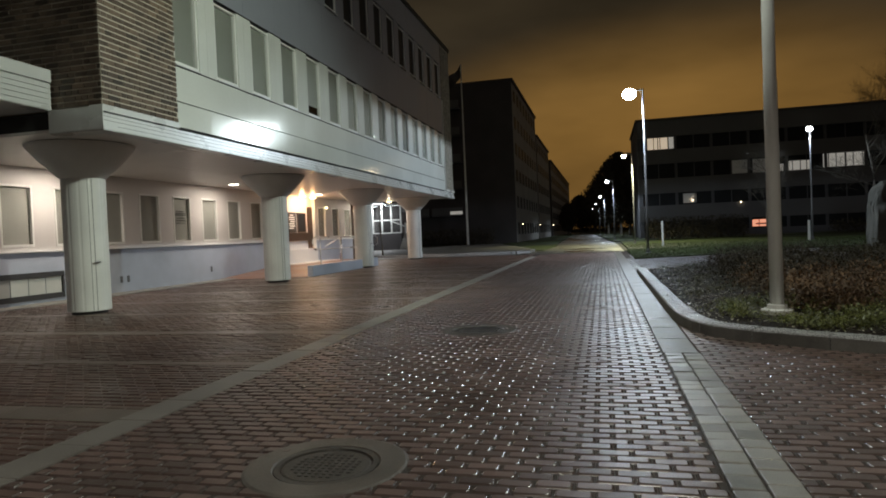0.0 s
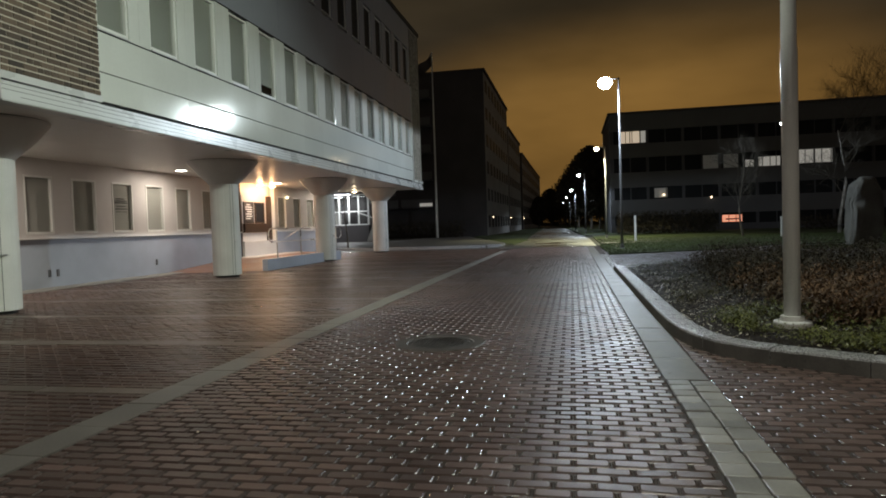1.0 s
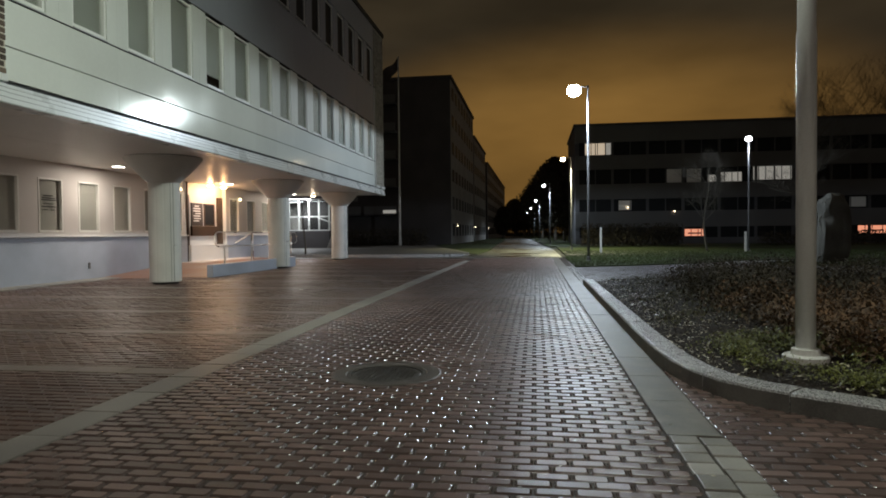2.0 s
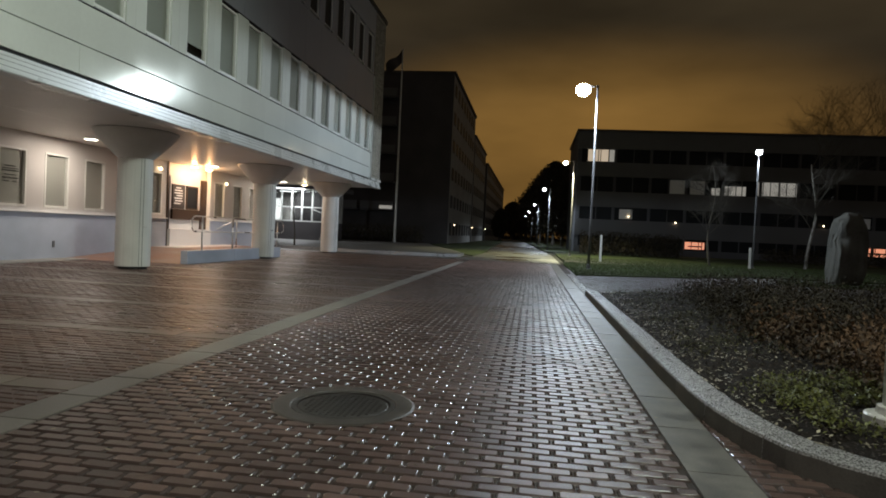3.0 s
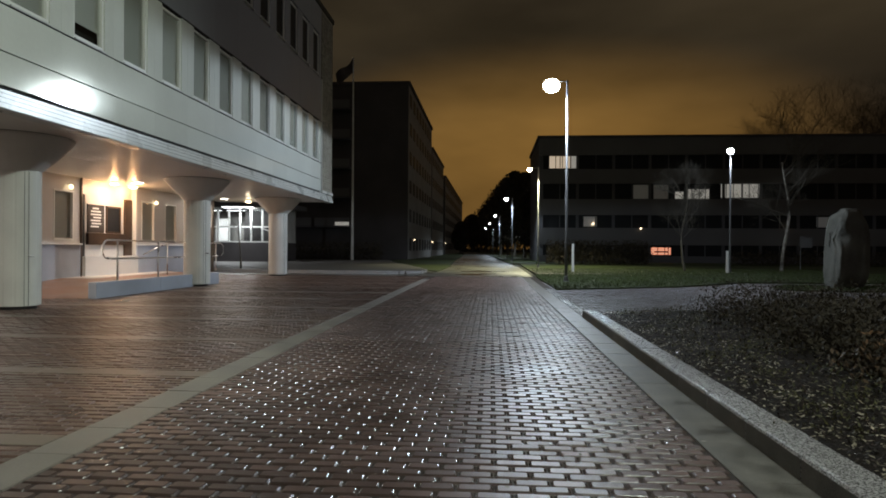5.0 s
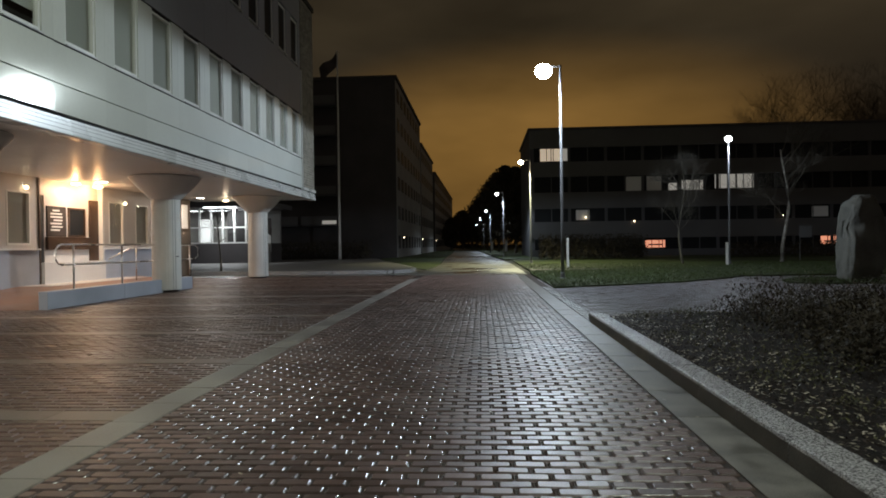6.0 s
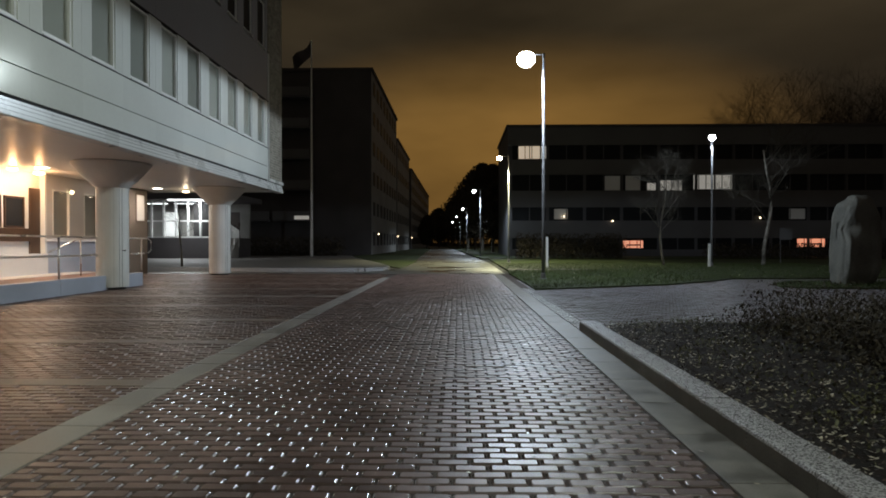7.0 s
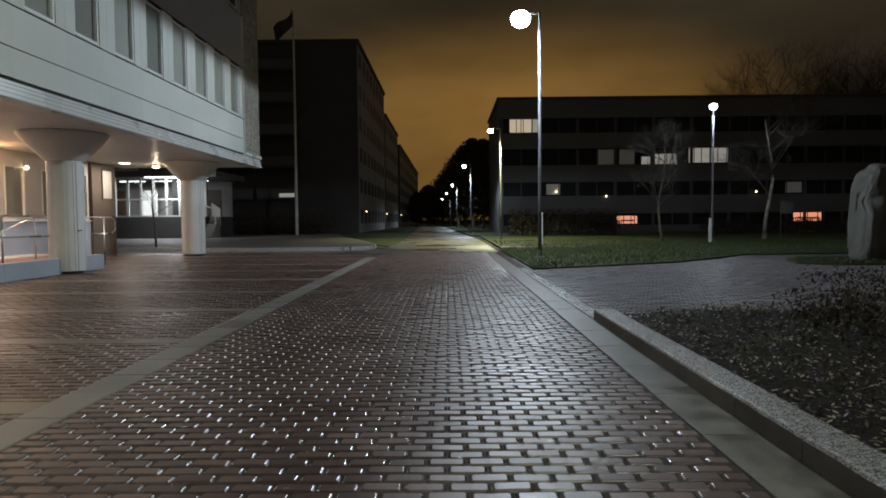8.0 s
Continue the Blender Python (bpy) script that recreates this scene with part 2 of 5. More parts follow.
M_LEAF_DARK = mat("dark_shrub_leaf", (0.052, 0.042, 0.026), 0.75, 0.0, 0.4, 8.0, 0.0, island=0.5)
M_MULCH = mat("bark_chip", (0.040, 0.026, 0.018), 0.7, 0.0, 0.4, 10.0, 0.0, island=0.7)
M_LITTER = mat("fallen_leaf", (0.44, 0.40, 0.31), 0.25, 0.0, 0.4, 10.0, 0.0, island=0.6)
M_BARK = mat("grey_bark", (0.13, 0.115, 0.095), 0.8, 0.0, 0.35, 12.0, 0.5, 70.0)
M_BIRCH = mat("pale_birch_bark", (0.32, 0.30, 0.27), 0.75, 0.0, 0.4, 14.0, 0.4, 60.0, second=(0.08, 0.07, 0.06))
M_TWIG = mat("dark_twig", (0.04, 0.033, 0.027), 0.8, 0.0, 0.2, 8.0, 0.0)
# Paler copy of the twig colour, for lamplight on the lawn trees.
M_TWIG_PALE = mat("lit_grey_twig", (0.085, 0.075, 0.062), 0.6, 0.0, 0.3, 8.0, 0.0)
M_GALV = mat("galvanised_steel", (0.13, 0.13, 0.135), 0.5, 0.2, 0.12, 9.0, 0.05, 60.0, 0.12)
M_POLE_WHITE = mat("pale_painted_pole", (0.74, 0.73, 0.71), 0.35, 0.0, 0.12, 6.0, 0.04, 60.0, 0.1)
M_STEEL = mat("brushed_stainless_steel", (0.60, 0.59, 0.57), 0.3, 0.95, 0.08, 6.0, 0.03, 90.0, 0.08)
M_IRON = mat("wet_cast_iron", (0.085, 0.078, 0.070), 0.42, 0.4, 0.3, 12.0, 0.3, 80.0, 0.15)
M_CONCRETE = mat("weathered_concrete", (0.30, 0.29, 0.27), 0.7, 0.0, 0.2, 3.0, 0.25, 60.0)
M_WOOD = mat("dark_stained_wood", (0.065, 0.038, 0.024), 0.45, 0.0, 0.3, 8.0, 0.1, 60.0)
M_BOARD = mat("dark_notice_board", (0.05, 0.04, 0.035), 0.35, 0.0, 0.2, 6.0, 0.02)
M_WHITE = mat("white_paint", (0.78, 0.78, 0.76), 0.5, 0.0, 0.06, 4.0, 0.05, 60.0)
M_ROCK = mat("rough_granite_boulder", (0.115, 0.112, 0.096), 0.8, 0.0, 0.4, 6.0, 0.9, 25.0)
M_FARWALL = mat("dark_concrete_facade", (0.11, 0.11, 0.12), 0.75, 0.0, 0.2, 1.0, 0.2, 20.0)
M_FARBAND = mat("grey_facade_band", (0.14, 0.14, 0.145), 0.7, 0.0, 0.18, 1.0, 0.2, 20.0)
M_FARDARK = mat("dark_brick_facade", (0.085, 0.078, 0.080), 0.8, 0.0, 0.25, 1.5, 0.2, 20.0)
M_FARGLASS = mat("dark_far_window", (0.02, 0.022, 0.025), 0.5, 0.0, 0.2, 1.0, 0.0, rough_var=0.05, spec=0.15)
M_SIDE_LIT = mat("lit_side_concrete", (0.36, 0.35, 0.34), 0.75, 0.0, 0.2, 1.5, 0.2, 20.0)
M_FLAG = mat("dark_flag_cloth", (0.07, 0.06, 0.06), 0.8, 0.0, 0.3, 5.0, 0.1)
M_HEAD = mat("lamp_housing", (0.42, 0.43, 0.44), 0.4, 0.5, 0.1)
G_STREET = glow("cool_street_lamp", (0.90, 0.96, 1.0), 32.0)
G_STREET_WARM = glow("warm_street_lamp", (1.0, 0.78, 0.48), 40.0)
G_DISC = glow("downlight_disc", (1.0, 0.93, 0.80), 18.0)
G_GLOBE = glow("warm_globe", (1.0, 0.76, 0.42), 5.0)
G_WIN_WARM = glow("lit_window_warm", (1.0, 0.80, 0.58), 0.42)
G_WIN_COOL = glow("lit_window_cool", (0.95, 0.90, 0.80), 0.22)
G_WIN_DIM = glow("lit_window_dim", (0.85, 0.85, 0.8), 0.007)
G_GARAGE = glow("lit_garage_opening", (1.0, 0.36, 0.20), 0.75)
G_TUBE = glow("white_tube_light", (0.92, 0.95, 1.0), 3.5)
G_SMALL = glow("small_wall_lamp", (1.0, 0.76, 0.5), 6.0)


# ---- mesh tools ----
def bm_box(bm, x0, x1, y0, y1, z0, z1, bevel=0.0):
    r = bmesh.ops.create_cube(bm, size=1.0, matrix=Matrix.Translation(((x0 + x1) / 2, (y0 + y1) / 2, (z0 + z1) / 2)) @ Matrix.Diagonal((x1 - x0, y1 - y0, z1 - z0, 1)))
    if bevel:
        edges = list({e for v in r["verts"] for e in v.link_edges})
        bmesh.ops.bevel(bm, geom=edges, offset=bevel, segments=2, affect="EDGES", profile=0.6)


def bm_lathe(bm, profile, seg=32, centre=(0, 0), rib=0.0, caps=True):
    """Turned body: profile rows of (radius, z); rib: depth of the vertical flutes."""
    rings = []
    for r, z in profile:
        ring = []
        for i in range(seg):
            a = 2 * math.pi * i / seg
            k = r - (rib if i % 6 == 0 else 0.0)
            ring.append(bm.verts.new((centre[0] + k * math.cos(a), centre[1] + k * math.sin(a), z)))
        rings.append(ring)
    for lo, hi in zip(rings, rings[1:]):
        for i in range(seg):
            bm.faces.new((lo[i], lo[(i + 1) % seg], hi[(i + 1) % seg], hi[i]))
    if caps:
        bm.faces.new(list(reversed(rings[0])))
        bm.faces.new(rings[-1])


def bm_tube(bm, points, radius, seg=8, taper=None):
    """A round bar through the points; taper: radius at its end."""
    pts = [Vector(p) for p in points]
    rings = []
    for i, p in enumerate(pts):
        d = (pts[min(i + 1, len(pts) - 1)] - pts[max(i - 1, 0)]).normalized()
        side = d.cross(Vector((0, 0, 1)))
        if side.length < 1e-3:
            side = Vector((1, 0, 0))
        side.normalize()
        other = d.cross(side)
        r = radius if taper is None else radius + (taper - radius) * i / (len(pts) - 1)
        rings.append([bm.verts.new(p + side * (r * math.cos(2 * math.pi * k / seg)) + other * (r * math.sin(2 * math.pi * k / seg))) for k in range(seg)])
    for a, b in zip(rings, rings[1:]):
        for k in range(seg):
            bm.faces.new((a[k], a[(k + 1) % seg], b[(k + 1) % seg], b[k]))
    bm.faces.new(list(reversed(rings[0])))
    bm.faces.new(rings[-1])


def bm_poly(bm, outline, z0, z1):
    """A flat slab with the outline (x, y), from z0 up to z1."""
    lo = [bm.verts.new((x, y, z0)) for x, y in outline]
    hi = [bm.verts.new((x, y, z1)) for x, y in outline]
    n = len(outline)
    bm.faces.new(hi)
    bm.faces.new(list(reversed(lo)))
    for i in range(n):
        bm.faces.new((lo[i], lo[(i + 1) % n], hi[(i + 1) % n], hi[i]))


def mesh_of(bm, name, material, smooth=False):
    bmesh.ops.recalc_face_normals(bm, faces=bm.faces)
    me = bpy.data.meshes.new(name)
    bm.to_mesh(me)
    bm.free()
    me.materials.append(material)
    if smooth:
        for p in me.polygons:
            p.use_smooth = True
    return me


def part(name, bm, material, parent=None, label="", smooth=False):
    ob = new(name, mesh_of(bm, name, material, smooth))
    ob.parent = parent
    if label:
        ob["label"] = label
    return ob


def shared(name, mesh, parent, loc=(0, 0, 0), rot=(0, 0, 0)):
    ob = new(name, mesh)
    ob.parent = parent
    ob.location, ob.rotation_euler = loc, rot
    return ob


def box_part(name, ext, material, parent=None, bevel=0.0, label=""):
    bm = bmesh.new()
    bm_box(bm, *ext, bevel)
    return part(name, bm, material, parent, label)


def thing(name, label, category, group="", kind="", loc=(0, 0, 0)):
    ob = new(name)
    ob.location = loc
    return tagged(ob, label, category, group, kind)


def structure(name, bm, material, label, category):
    return tagged(part(name, bm, material), label, category, "", "structure")


def soup(name, verts, faces, material, parent=None, smooth=False, flat_over=99, rim=None):
    me = bpy.data.meshes.new(name)
    me.from_pydata(verts, [], faces)
    me.materials.append(material)
    if smooth:
        me.polygons.foreach_set("use_smooth", [i % flat_over > 0 if flat_over < 99 else True for i in range(len(faces))])
    if rim:
        me.materials.append(rim)
        me.polygons.foreach_set("material_index", [int(i % flat_over > 0) for i in range(len(faces))])
    me.update()
    ob = new(name, me)
    ob.parent = parent
    return ob


# ---- ground, road, plaza ----
bm = bmesh.new()
bm_box(bm, -900, 900, -300, 1500, -0.5, -0.045)
ground = structure("ground", bm, M_EARTH, "dark earth and rough grass reaching the horizon", "ground")

ROAD_L, ROAD_R, BAND_L, BAND_R, GUT_R = -3.34, 0.74, -3.67, -3.34, 1.10
road_bm = bmesh.new()
bm_box(road_bm, -14.6, 16.0, -6.0, 37.2, -0.044, -0.011)
road = structure("road", road_bm, M_SAND, "wet brown clinker-paved street laid in running bond", "road")

bm = bmesh.new()
FAR_EDGE = [(1.3, 37.2), (1.3, 54.0), (0.6, 71.0), (-0.3, 104.0), (-1.2, 133.0), (-2.3, 165.0), (-6.0, 230.0), (-12.0, 320.0)]  # the street bends gently
bm_poly(bm, FAR_EDGE + [(x - 5.0, y) for x, y in reversed(FAR_EDGE)], -0.044, -0.006)
asphalt = structure("road_asphalt", bm, M_ASPHALT, "wet dark asphalt continuing the street between lawns", "road")
bm = bmesh.new()
bm_poly(bm, [(-60, 37.2), (-3.7, 37.2), (-3.7, 46), (-60, 46)], -0.044, -0.012)
structure("asphalt_yard", bm, M_ASPHALT, "dark wet asphalt yard beside the plaza", "road")


def paver_shape(lx, ly, near):
    """One clinker paver: flat top, then the worn rim as one strip for each side, from top to foot."""
    hx, hy = lx / 2, ly / 2
    rings = []
    if near:
        for inset, z, c in ((0.0120, 0.0, 0.010), (0.0082, -0.0017, 0.011), (0.0045, -0.0054, 0.012), (0.0020, -0.0098, 0.013), (0.0, -0.0160, 0.014)):
            x, y = hx - inset * 1.45, hy - inset * 1.0
            rings.append([(x, -y + c, z), (x, y - c, z), (x - c, y, z), (-x + c, y, z), (-x, y - c, z), (-x, -y + c, z), (-x + c, -y, z), (x - c, -y, z)])
    else:
        for inset, z in ((0.012, 0.0), (0.005, -0.003), (0.0, -0.014)):
            x, y = hx - inset, hy - inset
            rings.append([(x, -y, z), (x, y, z), (-x, y, z), (-x, -y, z)])
    n = len(rings[0])
    verts, faces = list(rings[0]), [tuple(range(n))]
    for i in range(n):
        base = len(verts)
        for r in rings:
            verts += [r[i], r[(i + 1) % n]]
        for k in range(len(rings) - 1):
            q = base + 2 * k
            faces.append((q, q + 2, q + 3, q + 1))
    return np.array(verts), faces


def paver_field(name, cells, material, near, parent, rng, tilt=0.010, lift=0.0022, rim=None):
    """All pavers of the cells (x, y, length, width, turned) in one mesh, each a little out of level."""
    shapes = {}
    vs, fs, base = [], [], 0
    for x, y, lx, ly in cells:
        key = (round(lx, 3), round(ly, 3))
        if key not in shapes:
            shapes[key] = paver_shape(lx, ly, near)
        v, f = shapes[key]
        w = v.copy()
        w[:, 2] += w[:, 0] * rng.normal(0, tilt) + w[:, 1] * rng.normal(0, tilt) + rng.normal(0, lift)
        w[:, 0] += x + rng.normal(0, 0.0012)
        w[:, 1] += y + rng.normal(0, 0.0012)
        vs.append(w)
        fs.extend([tuple(i + base for i in q) for q in f])
        base += len(w)
    ob = soup(name, np.concatenate(vs).tolist(), fs, material, parent, True, len(f), rim or M_RIM)
    return tagged(ob, kind="stuff")


def bond(x0, x1, y0, y1, px=0.213, py=0.108, joint=0.009):
    """Running bond, long side across: cells (x, y, length, width)."""
    cells = []
    rows = max(1, round((y1 - y0) / py))
    py = (y1 - y0) / rows
    for j in range(rows):
        y = y0 + (j + 0.5) * py
        x = x0 - (px / 2 if j % 2 else 0.0)
        while x < x1 - 0.02:
            a, b = max(x, x0), min(x + px, x1)
            if b - a > 0.05:
                cells.append(((a + b) / 2, y, b - a - joint * 0.45, py - joint * 1.25))
            x += px
    return cells


rng = np.random.default_rng(4)
# light slab bands that cross the plaza
CROSS = [(4.12, 4.50), (6.28, 6.48), (8.50, 8.78), (10.95, 11.20), (13.25, 13.55), (15.7, 16.0), (18.2, 18.5), (20.6, 20.9), (23.0, 23.3), (25.4, 25.9), (28.0, 28.3), (30.5, 30.8), (33.0, 33.3), (35.2, 35.6)]
HOLES = [(-1.52, 3.47, 0.50), (-1.58, 8.76, 0.54)]


def clear_of_holes(c):
    return all(math.hypot(c[0] - x, c[1] - y) > r - 0.07 for x, y, r in HOLES)


ALONE = (-1.35, 0.74, 6.05, 9.15)  # stretch laid paver by paver
cells = [c for c in bond(ROAD_L, ROAD_R, 0.6, 37.1) if clear_of_holes(c)]
alone = [c for c in cells if ALONE[0] < c[0] < ALONE[1] and ALONE[2] < c[1] < ALONE[3]]
rest = [c for c in cells if not (ALONE[0] < c[0] < ALONE[1] and ALONE[2] < c[1] < ALONE[3])]
paver_field("road_pavers", [c for c in rest if c[1] < 16], M_PAVER_MASS, True, road, rng)
paver_field("road_pavers_mid", [c for c in rest if 16 <= c[1] < 24], M_PAVER_MASS, True, road, rng, rim=M_RIM_DULL)
paver_field("road_pavers_far", [c for c in rest if c[1] >= 24] + bond(ROAD_L, ROAD_R, -6.0, 0.6), M_PAVER_MASS, False, road, rng, rim=M_RIM_DULL)
plaza = []
edge = -6.0
for a, b in CROSS + [(37.1, 37.1)]:
    if a - edge > 0.15:
        plaza += bond(-14.3, BAND_L, edge, a)
    edge = b
paver_field("plaza_pavers", plaza, M_PLAZA, False, road, rng, 0.012, 0.0025, M_PLAZA_RIM)
paver_field("forecourt_pavers", bond(GUT_R, 9.0, 0.6, 9.2), M_PAVER_MASS, True, road, rng)
paver_field("forecourt_pavers_back", bond(GUT_R, 15.9, -6.0, 0.6) + bond(9.0, 15.9, 0.6, 4.2), M_PAVER_MASS, False, road, rng, rim=M_RIM_DULL)
paver_field("side_path_pavers", bond(1.34, 16.0, 19.57, 33.0), M_SIDE, False, road, rng, rim=M_PLAZA_RIM)

# manholes
def manhole(x, y, r_lid, r_ring):
    t = thing("manhole", "round cast-iron manhole cover in a concrete collar, wet", "manhole", "street manholes", loc=(x, y, 0))
    bm = bmesh.new()
    seg = 40
    prof = [(r_ring, -0.03), (r_ring, 0.001), (r_ring - 0.02, 0.007), (r_lid + 0.06, 0.006), (r_lid + 0.05, -0.006), (r_lid + 0.05, -0.03)]
    bm_lathe(bm, prof, seg, caps=False)
    part("collar", bm, M_COLLAR, t, "pale concrete collar")
    bm = bmesh.new()
    bm_lathe(bm, [(r_lid + 0.048, -0.03), (r_lid + 0.048, 0.001), (r_lid + 0.012, 0.002), (r_lid + 0.010, -0.012)], seg, caps=False)
    part("frame_ring", bm, M_IRON, t)
    bm = bmesh.new()
    bm_lathe(bm, [(r_lid, -0.03), (r_lid, -0.008), (r_lid - 0.012, -0.004)], seg)
    for i in range(-6, 7):
        for j in range(-6, 7):
            px, py = i * 0.045, j * 0.045
            if math.hypot(px, py) < r_lid - 0.05:
                bm_box(bm, px - 0.012, px + 0.012, py - 0.012, py + 0.012, -0.006, 0.0)
    part("lid", bm, M_IRON, t, "studded iron lid")


manhole(-1.52, 3.47, 0.27, 0.50)
manhole(-1.58, 8.76, 0.34, 0.54)

# slab bands and gutter
def slab_mesh(lx, ly, name, material, h=0.04, bevel=0.006):
    bm = bmesh.new()
    bm_box(bm, -lx / 2, lx / 2, -ly / 2, ly / 2, -h, 0.002, bevel)
    return mesh_of(bm, name, material)


band = thing("paving_band", "straight grey concrete slab band between street and plaza", "paving band", kind="structure")
me = slab_mesh(0.322, 0.592, "slab", M_BAND)
for i in range(67):
    shared("slab", me, band, (-3.505, -5.7 + i * 0.6, rng.normal(0, 0.0012)), (rng.normal(0, 0.003), rng.normal(0, 0.003), rng.normal(0, 0.004)))
gutter = thing("gutter", "worn grey gutter setts, then smooth stained slabs along the kerb", "gutter", kind="structure")
setts = [[slab_mesh(0.174, w - 0.013, "gutter_sett", m, 0.04, 0.011) for w in (0.19, 0.165, 0.22)] for m in (M_SLAB, M_SETT)]
for row in (0, 1):
    y = -6.0
    while y < 7.0:  # older rounded setts up to the bend of the kerb
        k = int(rng.integers(3))
        w = (0.19, 0.165, 0.22)[k]
        shared("gutter_sett", setts[int(rng.integers(2))][k], gutter, (0.836 + row * 0.186 + rng.normal(0, 0.002), y + w / 2, rng.normal(0, 0.0025)), (rng.normal(0, 0.016), rng.normal(0, 0.016), rng.normal(0, 0.012)))
        y += w
wide_slab = slab_mesh(0.352, 0.897, "gutter_slab", M_GUTTER, 0.04, 0.0015)
for i in range(33):
    shared("gutter_slab", wide_slab, gutter, (0.917, 7.55 + i * 0.9, rng.normal(0, 0.001) - 0.002), (rng.normal(0, 0.002), rng.normal(0, 0.003), rng.normal(0, 0.001)))
cross = thing("cross_bands", "pale concrete slab strips crossing the plaza", "paving band", kind="structure")
for a, b in CROSS:
    me = slab_mesh(0.592, b - a - 0.01, "slab", M_CROSS)
    for i in range(18):
        shared("slab", me, cross, (-3.97 - 0.6 * i, (a + b) / 2, rng.normal(0, 0.001)), (rng.normal(0, 0.003), rng.normal(0, 0.003), 0))

# ---- planting bed with kerb ----
KERB_LINE = [(1.085, 19.55), (1.085, 10.6), (1.10, 9.6), (1.14, 9.0), (1.22, 8.54), (1.36, 8.16), (1.57, 7.90), (1.87, 7.64), (2.3, 7.33), (2.9, 6.98), (4.2, 6.3), (6.0, 5.4), (9.0, 4.0)]


def along(line, step):
    """Points every step metres along a polyline, with the direction there."""
    out, left = [], 0.0
    for (xa, ya), (xb, yb) in zip(line, line[1:]):
        d = math.hypot(xb - xa, yb - ya)
        s = left
        while s < d:
            out.append((xa + (xb - xa) * s / d, ya + (yb - ya) * s / d, math.atan2(yb - ya, xb - xa)))
            s += step
        left = s - d
    return out


kerb = thing("kerb", "raised speckled granite kerb curving round the planting bed", "kerb", kind="structure")
pts = along(KERB_LINE, 0.1)
for i in range(0, len(pts) - 1, 8):
    run = pts[i:i + 9]
    bm = bmesh.new()
    rings = []
    for k, (x, y, a) in enumerate(run):
        nx, ny = -math.sin(a), math.cos(a)
        t = 0.004 if k in (0, len(run) - 1) else 0.0
        x, y = x + math.cos(a) * (t if k == 0 else -t), y + math.sin(a) * (t if k == 0 else -t)
        jig = rng.normal(0, 0.0015)
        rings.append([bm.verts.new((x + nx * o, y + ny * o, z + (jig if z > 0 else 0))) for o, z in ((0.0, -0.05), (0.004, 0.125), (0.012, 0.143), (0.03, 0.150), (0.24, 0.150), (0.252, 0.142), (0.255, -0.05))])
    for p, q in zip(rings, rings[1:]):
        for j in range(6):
            # The first strip is the road face, in the darker shaded tone.
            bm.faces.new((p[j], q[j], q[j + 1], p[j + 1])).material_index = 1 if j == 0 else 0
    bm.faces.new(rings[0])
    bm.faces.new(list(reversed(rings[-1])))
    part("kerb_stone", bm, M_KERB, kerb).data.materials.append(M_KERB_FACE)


sunk = thing("sunk_kerb", "speckled granite kerb sunk level with the paving at the crossing", "kerb", kind="structure")
sunk_mesh = slab_mesh(0.235, 0.792, "kerb_stone", M_KERB, 0.04, 0.008)
for i in range(11):
    shared("kerb_stone", sunk_mesh, sunk, (1.215, 19.98 + i * 0.8, 0.006 + rng.normal(0, 0.001)), (rng.normal(0, 0.003), rng.normal(0, 0.003), 0))


def bed_height(x, y):
    """Mounded soil inside the kerb."""
    edge_x = 1.33
    for (xa, ya), (xb, yb) in zip(KERB_LINE, KERB_LINE[1:]):
        if yb <= y <= ya:
            edge_x = xa + (xb - xa) * (ya - y) / max(1e-6, ya - yb) + 0.25
    d = min(max(0.0, x - edge_x), max(0.0, 19.9 - y) * 1.2)
    if y > 19.4:
        edge_x = 1.3 + 0.4 * (y - 19.4)
        d = min(max(0.0, x - edge_x), max(0.0, 19.9 - y) * 1.2)
        return 0.004 + 0.32 * (1 - math.exp(-d / 1.4)) + 0.012 * noise.noise(Vector((x * 3, y * 3, 0)))
    z = 0.105 + 0.22 * (1 - math.exp(-d / 1.6)) * min(1, (19.9 - y) / 1.5 + 0.2)
    return z - (0.10 * max(0.0, 1 - (19.9 - y) / 0.6)) + 0.02 * noise.noise(Vector((x * 3, y * 3, 0)))


def edge_at(y):
    for (xa, ya), (xb, yb) in zip(KERB_LINE, KERB_LINE[1:]):
        if yb <= y <= ya:
            return xa + (xb - xa) * (ya - y) / max(1e-6, ya - yb)
    return 1.085


vs, fs = [], []
NX, NY = 60, 110
for j in range(NY + 1):
    y = 4.2 + (19.9 - 4.2) * j / NY
    x0 = edge_at(y) + 0.10 if y < 19.5 else 1.3 + 0.4 * (y - 19.5)
    for i in range(NX + 1):
        x = x0 + (14.0 - x0) * (i / NX) ** 1.6
        vs.append((x, y, bed_height(x, y)))
for j in range(NY):
    for i in range(NX):
        a = j * (NX + 1) + i
        fs.append((a, a + 1, a + NX + 2, a + NX + 1))
bed = tagged(soup("planting_bed", vs, fs, M_SOIL, smooth=True), "mounded dark mulch planting bed inside the kerb", "planting bed", "", "structure")


